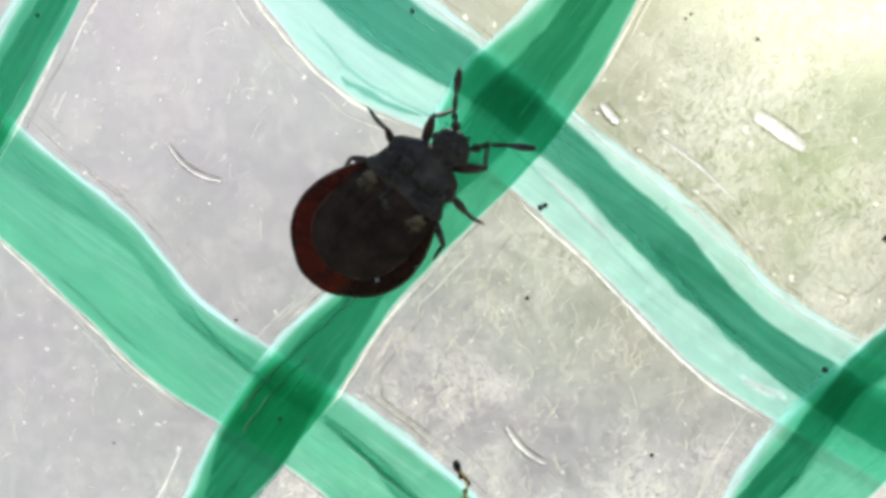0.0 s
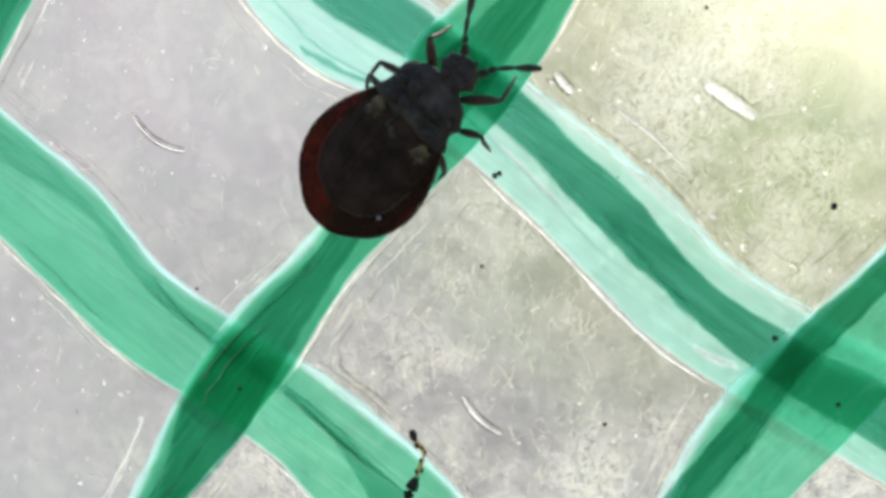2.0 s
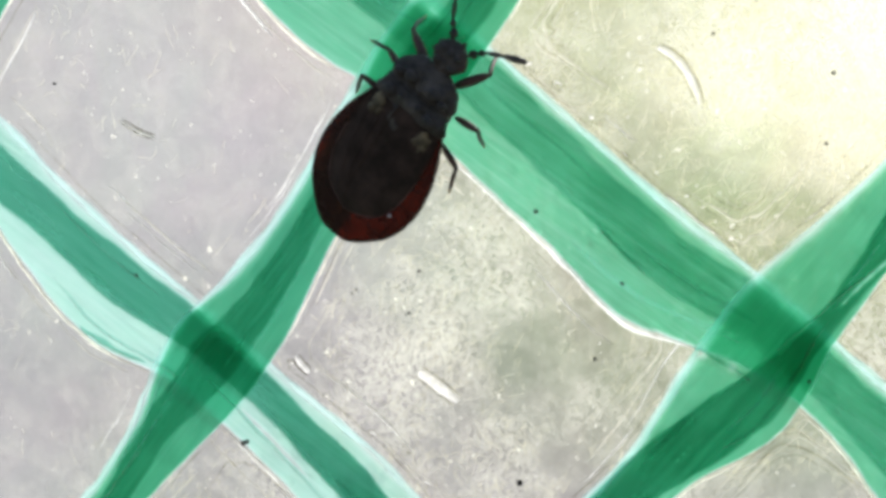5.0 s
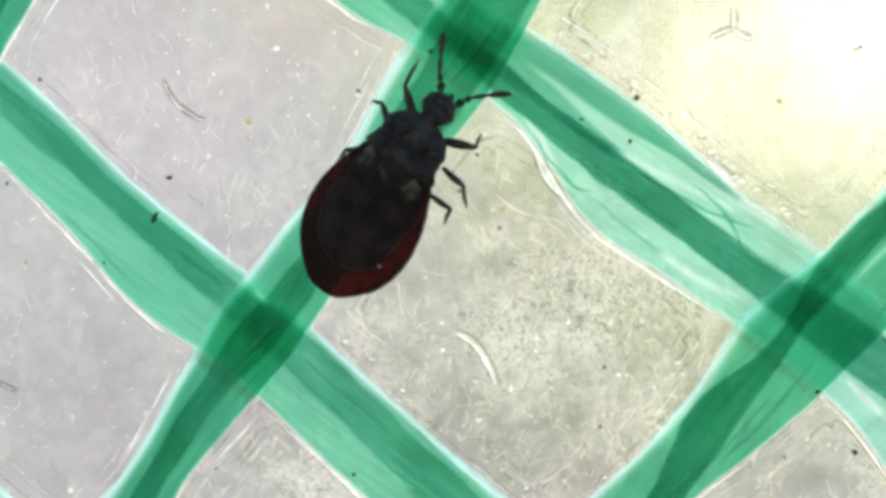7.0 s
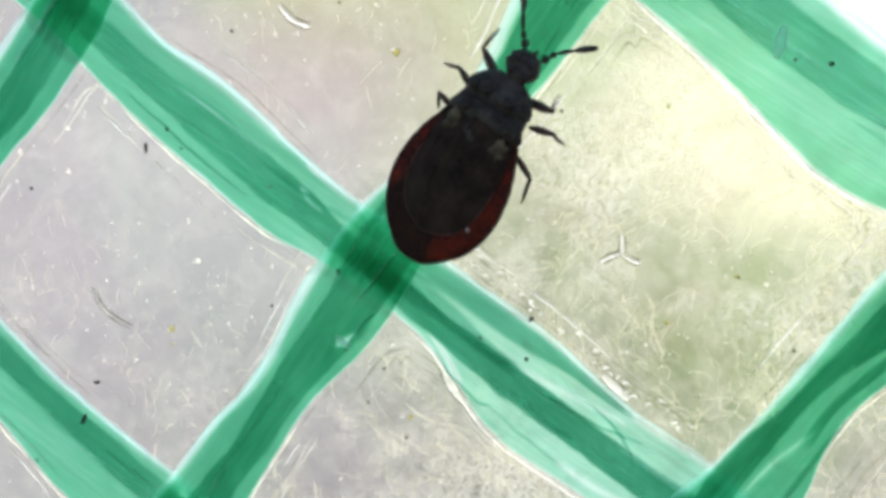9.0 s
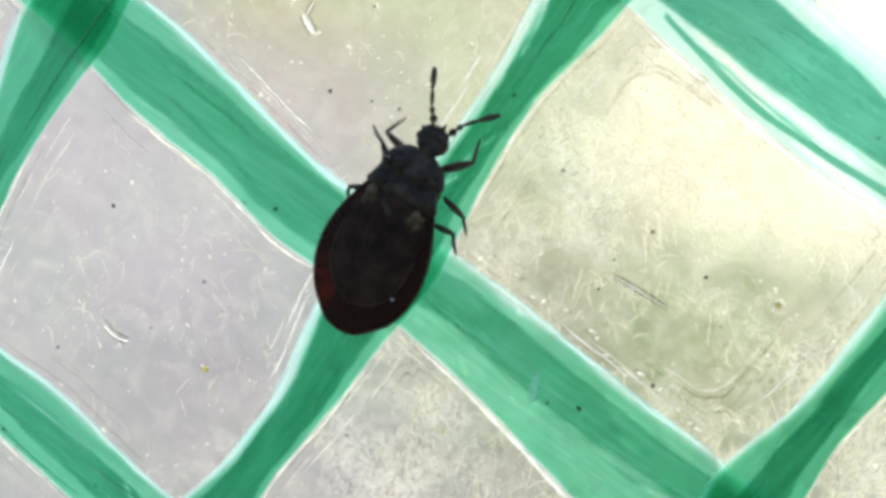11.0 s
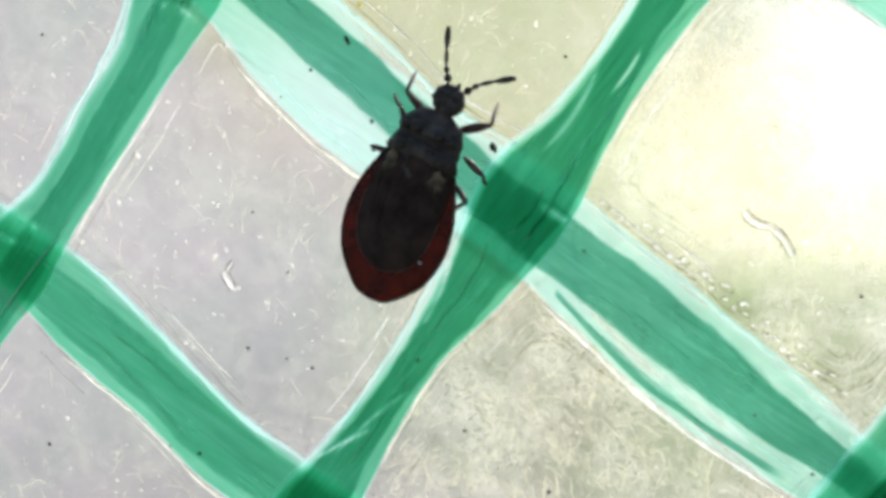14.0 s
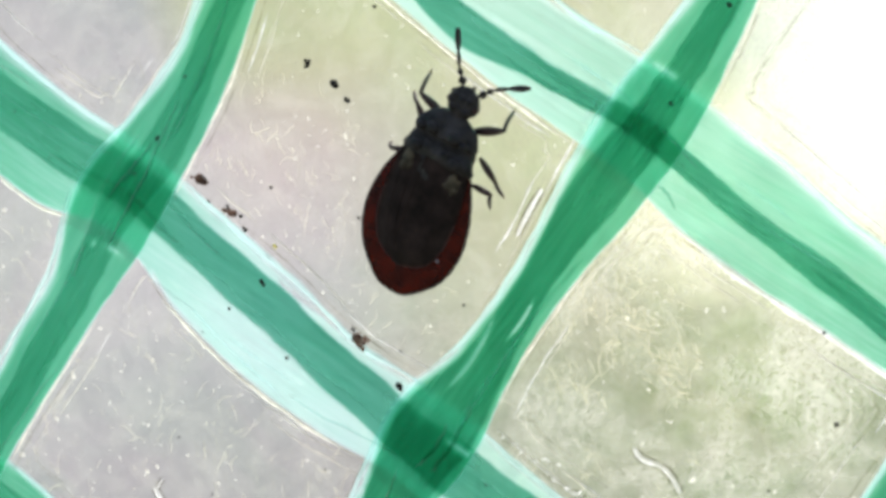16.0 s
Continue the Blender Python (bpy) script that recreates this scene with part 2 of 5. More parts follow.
def yard():
    m, n = material("yard_ground")
    at = n.coords("Object")
    c = n.mixcolor(n.noise(at, 0.6, 4, 0.6), (0.10, 0.14, 0.05), (0.22, 0.2, 0.17))
    c = n.mixcolor(n.ramp(n.noise(at, 40, 4, 0.7), [(0.3, 0.0), (0.7, 1.0)]), c, (0.18, 0.17, 0.15))
    n.finish(n.node("BsdfPrincipled", [("Base Color", c), ("Normal", n.bump(n.noise(at, 60, 3), 0.6, 0.01))], Roughness=0.95).outputs[0])
    return m


TAPE = green_tape("green_tape", 1.0)
FOLD = green_tape("green_tape_fold", 0.0)
FILM = clear_film()
BEAD = pale_plastic("pale_weld", (1.0, 0.98, 0.88), 0.05)
RIDGE = ripple_plastic()
SHADE_LINE = shade_line_tint("film_shade_line", (0.36, 0.35, 0.30), (0.80, 0.79, 0.72))
FAINT_SHADE_LINE = shade_line_tint("film_faint_shade_line", (0.58, 0.57, 0.50), (0.96, 0.95, 0.90))
FIBRE = pale_plastic("cream_fibre", (1.0, 0.97, 0.78), 0.42, True)
GRIT = pale_plastic("white_grit", (1.0, 1.0, 0.97), 0.45)
CLOD = pale_plastic("brown_soil", (0.30, 0.20, 0.165), 0.0)
AMBER = shell("amber_claw", (0.10, 0.055, 0.02), (0.30, 0.18, 0.06), 0.4, 0.1)
# white for scratches and weld lines, and for strips painted as glints
GLINT = pale_plastic("white_scratch_and_glint", (1.0, 1.0, 1.0), 0.0)
BLACK = shell("black_shell", (0.028, 0.023, 0.020), (0.115, 0.096, 0.086), 0.55, 1.0, 6500, 0.25)
WING = shell("sooty_wing", (0.026, 0.018, 0.015), (0.072, 0.046, 0.038), 0.75, 0.35, 5000, 0.08)
LEG = shell("leg_shell", (0.042, 0.022, 0.018), (0.12, 0.062, 0.050), 0.5, 0.2)
RIM = red_rim()
PALE = shell("pale_wing_base", (0.03, 0.024, 0.016), (0.27, 0.20, 0.115), 0.7, 0.2)
SOIL = dirt("black_soil", (0.012, 0.010, 0.009), (0.045, 0.038, 0.03))
STRAW = pale_plastic("yellow_straw", (0.50, 0.34, 0.09), 0.05)
LICHEN = pale_plastic("olive_crumb", (0.62, 0.58, 0.16), 0.25)
ASH = pale_plastic("grey_flake", (0.86, 0.90, 0.96), 0.2)
DUST = dirt("white_dust", (0.5, 0.5, 0.5), (0.7, 0.7, 0.7))


# ---- mesh helpers ----
def link(name, verts, faces, mat, parent=None, label="", smooth=True, uvs=None, sides=None):
    me = bpy.data.meshes.new(name)
    me.from_pydata([tuple(v) for v in verts], [], faces)
    me.materials.append(mat)
    if smooth:
        me.polygons.foreach_set("use_smooth", [True] * len(me.polygons))
    if uvs is not None:
        layer = me.uv_layers.new(name="UVMap")
        for loop in me.loops:
            layer.data[loop.index].uv = uvs[loop.vertex_index]
    if sides is not None:
        layer = me.uv_layers.new(name="Side")
        for loop in me.loops:
            layer.data[loop.index].uv = sides[loop.vertex_index]
    me.update()
    ob = new(name, me)
    if parent is not None:
        ob.parent = parent
    if label:
        tagged(ob, label)
    return ob


def part(name, bm, mat, parent=None, label="", smooth=True):
    me = bpy.data.meshes.new(name)
    bm.to_mesh(me)
    bm.free()
    me.materials.append(mat)
    if smooth:
        me.polygons.foreach_set("use_smooth", [True] * len(me.polygons))
    ob = new(name, me)
    if parent is not None:
        ob.parent = parent
    if label:
        tagged(ob, label)
    return ob


def glide(values, u):
    """Smooth curve through evenly spaced values."""
    i = min(max(int(math.floor(u)), 0), len(values) - 2)
    f = u - i
    a, b, c, d = (values[min(max(i + k, 0), len(values) - 1)] for k in (-1, 0, 1, 2))
    return b + 0.5 * f * (c - a + f * (2 * a - 5 * b + 4 * c - d + f * (3 * (b - c) + d - a)))


def on_sheet(x, z, off=0.0):
    """A place on the sheet: drawing units across and up, and off it towards the room."""
    return Vector((x * MM, -off * MM, BASE + z * MM))


def tube(path, radii, sides=8):
    """Verts and faces of a closed tube along points, with a radius at each."""
    verts, faces = [], []
    pts = [Vector(p) for p in path]
    side = None
    for k, p in enumerate(pts):
        d = (pts[min(k + 1, len(pts) - 1)] - pts[max(k - 1, 0)]).normalized()
        ref = Vector((0, 0, 1)) if abs(d.z) < 0.9 else Vector((1, 0, 0))
        side = d.cross(ref).normalized()
        up = side.cross(d)
        for s in range(sides):
            a = 2 * math.pi * s / sides
            verts.append(p + radii[k] * (math.cos(a) * side + math.sin(a) * up))
    for k in range(len(pts) - 1):
        for s in range(sides):
            t = (s + 1) % sides
            faces.append((k * sides + s, k * sides + t, (k + 1) * sides + t, (k + 1) * sides + s))
    faces.append(tuple(reversed(range(sides))))
    faces.append(tuple(range((len(pts) - 1) * sides, len(pts) * sides)))
    return verts, faces


# ---- ground and glowing garden panel ----
ground = link("ground", [(-400, -400, 0), (400, -400, 0), (400, 400, 0), (-400, 400, 0)], [(0, 1, 2, 3)], yard(), smooth=False)
tagged(ground, "dim grey-green yard ground around the greenhouse", "ground", kind="structure")
# self-lit panel close behind the sheet stands in for the far garden's daylight
backdrop = link("backdrop", [(-0.45, 0, -0.3), (0.45, 0, -0.3), (0.45, 0, 0.2), (-0.45, 0, 0.2)], [(0, 3, 2, 1)], garden_glow(), smooth=False)
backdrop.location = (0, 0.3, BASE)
tagged(backdrop, "glowing panel painted with blurred garden daylight behind the greenhouse sheet", "backdrop", kind="structure")

# ---- the sheet ----
ORIGIN, UP, ACROSS = Vector((-4.49, -1.99)), Vector((6.246, 8.493)), Vector((9.087, -6.024))


def sheet_film():
    nx, nz, verts, faces = 60, 80, [], []
    for i in range(nx + 1):
        for k in range(nz + 1):
            x, z = -42 + 100 * i / nx, -42 + 120 * k / nz
            sag = 0.05 * math.sin(x * 0.31 + 1) * math.sin(z * 0.27)
            verts.append(on_sheet(x, z, -0.25 + sag))
    for i in range(nx):
        for k in range(nz):
            a = i * (nz + 1) + k
            faces.append((a, a + nz + 1, a + nz + 2, a + 1))
    # the rest of the greenhouse wall: plain film down to the ground and up to the eaves
    corners = [0, nx * (nz + 1), nx * (nz + 1) + nz, nz]
    first = len(verts)
    verts += [on_sheet(x, z, -0.25) for x, z in ((-800, -1330), (800, -1330), (800, 900), (-800, 900))]
    rim = [[i * (nz + 1) for i in range(nx + 1)], [nx * (nz + 1) + k for k in range(nz + 1)],
           [i * (nz + 1) + nz for i in range(nx, -1, -1)], [k for k in range(nz, -1, -1)]]
    for q in range(4):
        row = rim[q]
        for a, c in zip(row, row[1:]):
            faces.append((first + q, c, a))
        faces.append((first + q, first + (q + 1) % 4, corners[(q + 1) % 4]))
    ob = link("plastic_sheet", verts, faces, FILM)
    return tagged(ob, "clear scuffed plastic greenhouse sheeting with green mesh tapes", "plastic sheet")


sheet = sheet_film()


# creases that stand out on the tapes: white (W) and pale (H) ones, whose sheen is imitated by thinner plastic, and dark
# tucks (D)
CREASES_LOW = [
    ("W", (-3.00, -3.45), (-2.12, -4.25), (-1.11, -5.18), 0.07),
    ("D", (-7.68, -1.30), (-7.00, -1.71), (-5.72, -2.18), 0.11),
    ("W", (1.85, -8.09), (2.38, -8.37), (2.96, -8.49), 0.08),
    ("W", (9.36, 12.13), (9.96, 11.28), (10.42, 10.13), 0.07),
    ("H", (11.53, 11.42), (13.10, 10.66), (14.65, 9.93), 0.08),
    ("D", (12.25, 10.89), (13.68, 10.07), (15.07, 9.55), 0.06),
    ("H", (12.75, 8.89), (13.76, 8.20), (14.89, 7.74), 0.09),
    ("D", (13.52, 10.63), (14.40, 9.85), (14.85, 8.90), 0.05),
    ("D", (9.61, 11.76), (10.38, 10.72), (11.14, 10.30), 0.06),
    ("H", (20.87, 17.00), (21.85, 16.60), (22.77, 15.98), 0.06),
    ("W", (6.76, 11.75), (7.03, 11.88), (7.29, 12.05), 0.09),
    ("W", (6.02, 16.66), (6.28, 16.50), (6.53, 16.27), 0.11),
    ("W", (22.09, 28.91), (23.18, 27.84), (24.25, 26.88), 0.09),
]
CREASES_MIDDLE = [
    ("H", (24.25, 27.02), (25.31, 26.12), (26.29, 25.42), 0.09),
    ("W", (20.91, 31.59), (21.28, 31.35), (21.66, 31.11), 0.07),
    ("W", (24.55, 26.08), (26.10, 24.87), (27.43, 23.68), 0.12),
    ("D", (22.24, 28.47), (23.68, 27.16), (25.39, 25.73), 0.07),
    ("W", (7.74, -0.46), (8.93, -0.90), (10.11, -1.38), 0.05),
    ("D", (8.78, -0.70), (9.49, -1.07), (10.18, -1.48), 0.07),
    ("D", (10.68, -0.70), (11.55, 0.21), (12.77, 1.39), 0.05),
    ("W", (12.06, 0.38), (12.78, 1.25), (13.59, 2.04), 0.05),
    ("D", (6.31, 2.16), (6.89, 1.62), (7.61, 0.95), 0.05),
    ("D", (7.43, 12.98), (8.16, 13.84), (8.76, 14.58), 0.05),
    ("H", (1.67, 7.69), (2.08, 7.31), (2.48, 6.85), 0.06),
    ("D", (1.02, 4.59), (2.05, 5.79), (3.05, 6.64), 0.06),
    ("W", (17.58, 5.75), (18.01, 5.30), (18.54, 4.83), 0.07),
]
CREASES_UPPER = [
    ("D", (-8.17, -9.97), (-7.27, -10.74), (-6.14, -11.72), 0.09),
    ("H", (-7.86, -9.48), (-6.51, -10.36), (-5.03, -11.45), 0.09),
    ("D", (-10.53, -10.58), (-9.54, -9.24), (-8.59, -8.25), 0.07),
    ("D", (-10.57, -9.99), (-9.25, -8.42), (-7.25, -6.56), 0.06),
    ("H", (-7.39, -5.51), (-6.99, -5.11), (-6.75, -4.80), 0.05),
    ("H", (6.36, 16.63), (5.88, 15.95), (6.51, 15.35), 0.04),
    ("H", (1.69, 19.18), (3.32, 18.09), (4.93, 16.86), 0.05),
    ("D", (0.83, 18.74), (2.64, 17.18), (4.42, 15.79), 0.05),
    ("H", (17.55, 8.24), (18.34, 9.25), (19.39, 10.11), 0.07),
    ("D", (18.13, 7.54), (19.03, 9.07), (20.16, 10.72), 0.08),
    ("D", (8.06, 12.78), (7.43, 12.15), (7.10, 11.60), 0.05),
    ("H", (5.27, 31.56), (5.70, 31.23), (6.04, 30.81), 0.05),
    ("D", (3.41, 26.59), (5.28, 28.95), (7.04, 30.87), 0.07),
]
CREASES_TOP = [
    ("H", (14.84, 24.25), (16.19, 25.59), (17.33, 26.42), 0.05),
    ("D", (20.60, 30.72), (21.19, 31.45), (21.92, 32.74), 0.07),
    ("H", (10.31, 37.22), (11.18, 36.95), (12.03, 36.37), 0.06),
    ("D", (11.10, 38.47), (12.03, 39.38), (12.76, 40.13), 0.07),
    ("D", (20.12, 30.80), (20.77, 31.44), (21.09, 32.07), 0.05),
    ("H", (22.11, 28.34), (23.33, 27.45), (24.23, 26.55), 0.06),
    ("D", (17.96, 28.17), (18.97, 29.34), (19.65, 30.79), 0.05),
    ("W", (16.20, 35.98), (16.95, 35.40), (17.69, 34.97), 0.07),
    ("H", (12.19, 36.32), (12.51, 35.64), (12.85, 35.14), 0.06),
    ("W", (22.82, 34.41), (23.31, 35.04), (23.55, 35.51), 0.05),
    ("D", (10.94, 37.00), (12.18, 38.83), (13.60, 41.24), 0.07),
    ("H", (26.72, 41.71), (27.07, 41.48), (27.42, 41.25), 0.05),
    ("D", (26.89, 38.50), (27.11, 38.35), (27.32, 37.90), 0.05),
]

CREASES_MORE = [
    ("D", (-8.23, -10.00), (-6.97, -11.03), (-4.98, -12.45), 0.09),
    ("D", (-11.82, -7.16), (-10.93, -8.21), (-9.88, -8.99), 0.06),
    ("W", (14.49, 24.34), (15.32, 24.85), (16.29, 25.35), 0.05),
    ("W", (18.21, 30.41), (18.44, 29.75), (17.60, 28.10), 0.05),
    ("H", (21.12, 33.04), (21.94, 34.01), (22.48, 35.10), 0.06),
    ("H", (3.55, 31.13), (4.65, 30.70), (5.74, 30.35), 0.05),
    ("W", (16.11, 36.03), (17.42, 35.07), (18.70, 33.79), 0.05),
    ("H", (12.14, 36.37), (12.88, 35.20), (13.74, 34.54), 0.07),
]


def bend_points(a, b, c, count):
    """Places on the smooth line through three places."""
    out = []
    for k in range(count):
        f = k / (count - 1)
        out.append([a[n] * (1 - f) * (1 - 2 * f) + b[n] * 4 * f * (1 - f) + c[n] * f * (2 * f - 1) for n in range(2)])
    return np.array(out)


SHEEN_LINES = [(bend_points(a, b, c, 40), width * 1.15, 0.78 if sort == "W" else 0.55)
        for sort, a, b, c, width in CREASES_LOW + CREASES_MIDDLE + CREASES_UPPER + CREASES_TOP + CREASES_MORE if sort != "D"]


def thin_for_sheen(flat):
    """How much of the plastic is left at each place: little along the pale creases, to imitate the sheen on them."""
    flat = np.array(flat)
    left = np.ones(len(flat))
    for line, width, share in SHEEN_LINES:
        near = np.where((np.abs(flat - line[20]) < np.ptp(line, axis=0).max() + 0.5).all(axis=1))[0]
        if not len(near):
            continue
        gap = np.linalg.norm(flat[near][:, None, :] - line[None, :, :], axis=2)
        which = gap.argmin(axis=1)
        taper = 0.25 + 0.75 * np.sin(np.pi * which / 39) ** 0.6
        left[near] *= 1 - share * np.exp(-(gap.min(axis=1) / (width * taper)) ** 2)
    return left


EDGES = {}


def edge_at(kind, index, side, s):
    """Distance of a tape's left (0) or right (1) edge from its line."""
    values = EDGES[kind, index][side]
    return glide(values, min(max((s + 2) * 4, 0), len(values) - 1))


def by_cell(values, s):
    """A value given for each cell of the net, blended between the cells' middles."""
    u = min(max(s + 2 - 0.5, 0), len(values) - 1.001)
    i = int(u)
    f = u - i
    f = f * f * (3 - 2 * f)
    return values[i] + (values[i + 1] - values[i]) * f


def ease(x):
    x = min(max(x, 0.0), 1.0)
    return x * x * (3 - 2 * x)


def ribbon(name, base, way, left, right, off, mat, parent, thick, soft, arch=0.10, rough=0.05, seed=0, label="", wide=40):
    """A flat tape along way: left and right are its edges' distances from the line, at quarter steps from -2;
    thick(s) is the plastic's thickness, which runs out over the soft widths at both edges."""
    across = Vector((-way.y, way.x)).normalized()
    first, last = -3.0, (len(left) - 1) / 4 - 1.0
    steps, verts, faces, uvs, sides, flat = int((last - first) * 52), [], [], [], [], []
    for k in range(steps + 1):
        s = first + (last - first) * k / steps
        u = min(max((s + 2) * 4, 0), len(left) - 1)
        p = base + way * s
        l = glide(left, u) + rough * noise.noise((s * 7 + seed, 1.7, seed)) + rough * 0.5 * noise.noise((s * 23 + seed, 1.7, seed))
        r = glide(right, u) + rough * noise.noise((s * 7 + seed, 9.1, seed)) + rough * 0.5 * noise.noise((s * 23 + seed, 9.1, seed))
        if l < r + 0.04:
            l, r = (l + r) / 2 + 0.02, (l + r) / 2 - 0.02
        for c in range(wide + 1):
            f = c / wide
            at = l + (r - l) * f
            q = p + across * at
            lift = arch * (1 - (2 * f - 1) ** 2) + 0.03 * noise.noise((s * 3, f * 4, seed)) + 0.02 * noise.noise((s * 5, at * 9, seed + 3))
            verts.append(on_sheet(q.x, q.y, off + lift))
            uvs.append((s * 10, at))
            flat.append((q.x, q.y))
            worn = 1 + 0.5 * noise.noise((s * 5, seed, 7))
            sides.append((f, thick(s) * ease((l - at) / (soft[0] * worn) + 0.02) * ease((at - r) / (soft[1] * worn) + 0.02)))
    for k in range(steps):
        for c in range(wide):
            a = k * (wide + 1) + c
            faces.append((a, a + 1, a + wide + 2, a + wide + 1))
    sides = [(f, t * k) for (f, t), k in zip(sides, thin_for_sheen(flat))]
    return link(name, verts, faces, mat, parent, label, uvs=uvs, sides=sides)


def strip(name, base, way, first, last, middle, half, off, mat, parent, seed=0.0, arch=0.03, thick=0.5):
    """A narrow tapering strip along a tape: middle(s) and half(s) give its line and half width."""
    across = Vector((-way.y, way.x)).normalized()
    count = max(10, int(abs(last - first) * 60))
    verts, faces, uvs = [], [], []
    for k in range(count + 1):
        f = k / count
        s = first + (last - first) * f
        taper = min(1.0, 0.08 + 5 * f, 0.08 + 5 * (1 - f))
        w = half(s) * taper * (0.8 + 0.5 * noise.noise((s * 11, seed, 5)))
        m = middle(s) + 0.05 * noise.noise((s * 6, seed, 2)) + 0.04 * noise.noise((s * 19, seed, 8))
        for c in (-1, -0.4, 0.4, 1):
            q = base + way * s + across * (m + w * c)
            verts.append(on_sheet(q.x, q.y, off + arch * (1 - c * c)))
            uvs.append((s * 10, m + w * c))
    for k in range(count):
        for c in range(3):
            a = k * 4 + c
            faces.append((a, a + 1, a + 5, a + 4))
    return link(name, verts, faces, mat, parent, uvs=uvs, sides=[(0.0, 0.0), (0.3, thick), (0.7, thick), (1.0, 0.0)] * (count + 1))


def tape(kind, index, left, right, upper, lower, body_thick, fold_thick):
    """One tape of the net with its fold, which lies between upper and lower, and the film's marks along it."""
    rising = kind == "rising"
    EDGES[kind, index] = (left, right)
    base = ORIGIN + (ACROSS * index if rising else UP * index)
    way = UP if rising else ACROSS
    off = 0.16 if rising else 0.0
    seed = index * 3.7 + (50 if rising else 0)
    body = ribbon("tape", base, way, left, right, off, TAPE, sheet, lambda s: by_cell(body_thick, s), (0.45, 0.07) if rising else (0.40, 0.10), seed=seed,
                  label="steep green plastic mesh tape" if rising else "sloping green plastic mesh tape")
    ribbon("fold", base, way, upper, lower, off + 0.07, FOLD, body, lambda s: by_cell(fold_thick, s), (0.10, 0.10), arch=0.05, rough=0.09, seed=seed + 11, wide=32)
    rng = random.Random(int(seed * 10))

    def edge(side, shift):
        return lambda s: edge_at(kind, index, side, s) + shift

    for cell in range(-2, 6 if rising else 2):
        # pale strip on the upper edge, for the hem and its whitish sheen, broken at the crossings
        wide = rng.uniform(0.10, 0.17)
        strip("hem_sheen", base, way, cell + 0.05 + 0.1 * rng.random(), cell + 0.97, edge(0, -wide * 0.5), lambda s: wide, off + 0.13, TAPE, body, seed + cell, thick=0.26)
        # weld line outside the lower edge, ripples beside both edges
        a = cell + 0.12 + 0.06 * rng.random()
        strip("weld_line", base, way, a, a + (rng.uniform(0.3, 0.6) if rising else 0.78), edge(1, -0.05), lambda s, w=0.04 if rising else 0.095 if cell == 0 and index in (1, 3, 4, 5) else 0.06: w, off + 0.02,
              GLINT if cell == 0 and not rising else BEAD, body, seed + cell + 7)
        # every third ripple is a white strip drawn as a glint
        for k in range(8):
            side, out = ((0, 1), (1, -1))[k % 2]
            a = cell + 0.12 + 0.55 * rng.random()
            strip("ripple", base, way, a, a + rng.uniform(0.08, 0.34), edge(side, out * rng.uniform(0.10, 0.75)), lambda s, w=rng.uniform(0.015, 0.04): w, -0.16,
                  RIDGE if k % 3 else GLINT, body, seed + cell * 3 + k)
        # tinted strips paint the dark outline of bent light along the tape's edges
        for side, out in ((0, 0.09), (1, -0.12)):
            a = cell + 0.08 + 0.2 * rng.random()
            strip("groove", base, way, a, a + rng.uniform(0.35, 0.75), edge(side, out), lambda s: 0.024, -0.15, FAINT_SHADE_LINE, body, seed + cell * 9 + out)
        # fine creases pressed into the tape
        for k in range(4):
            a = cell + rng.random() * 0.8
            place, slant = rng.uniform(0.15, 0.85), rng.uniform(-0.4, 0.4)

            def between(s, a=a, place=place, slant=slant):
                l, r = edge_at(kind, index, 0, s), edge_at(kind, index, 1, s)
                return r + (l - r) * min(0.95, max(0.05, place + slant * (s - a)))

            strip("crease", base, way, a, a + rng.uniform(0.15, 0.5), between, lambda s, w=rng.uniform(0.04, 0.16) if k % 2 else rng.uniform(0.02, 0.09): w, off + 0.23, FOLD if k % 2 else TAPE, body,
                  seed + cell * 5 + k, thick=0.35 if k % 2 else 0.12)


tape("sloping", -1,
     [3.49, 3.57, 3.64, 3.67, 3.60, 3.18, 3.09, 2.38, 2.47, 2.69, 2.56, 2.13, 1.86, 1.68, 1.57, 1.50, 1.45],
     [0.71, 0.64, 0.55, 0.43, 0.30, 0.21, -0.12, -0.50, -0.33, -0.23, -0.82, -0.99, -0.96, -0.86, -0.76, -0.66, -0.58],
     [2.39, 2.52, 2.67, 2.81, 2.93, 2.91, 2.63, 1.94, 1.85, 1.83, 1.46, 1.19, 1.04, 0.97, 0.96, 0.98, 1.02],
     [3.04, 2.94, 2.78, 2.50, 2.15, 1.99, 2.19, 1.50, 1.31, 1.45, 0.47, -0.57, -1.30, -1.69, -1.83, -1.81, -1.74],
     [1.0] * 4, [0.4, 0.45, 0.8, 0.8])
tape("sloping", 0,
     [2.50, 2.50, 2.50, 2.47, 2.39, 2.21, 1.79, 1.53, 1.43, 1.22, 1.10, 0.64, 0.87, 1.15, 1.06, 1.10, 1.16],
     [0.27, 0.30, 0.32, 0.31, 0.21, -0.09, -1.05, -1.58, -1.04, -1.25, -1.68, -2.11, -1.89, -1.66, -1.41, -1.16, -0.92],
     [1.22, 1.34, 1.46, 1.56, 1.62, 1.56, 1.29, 1.23, 1.19, 0.85, 0.51, -0.10, 0.08, 0.54, 0.38, 0.65, 1.00],
     [0.44, 0.45, 0.43, 0.38, 0.28, 0.13, 0.01, -0.26, 0.03, -0.16, -0.69, -1.08, -1.20, -0.94, -0.72, -0.44, -0.14],
     [0.8, 0.42, 0.45, 0.6], [1.2, 1.6, 2.0, 1.6])
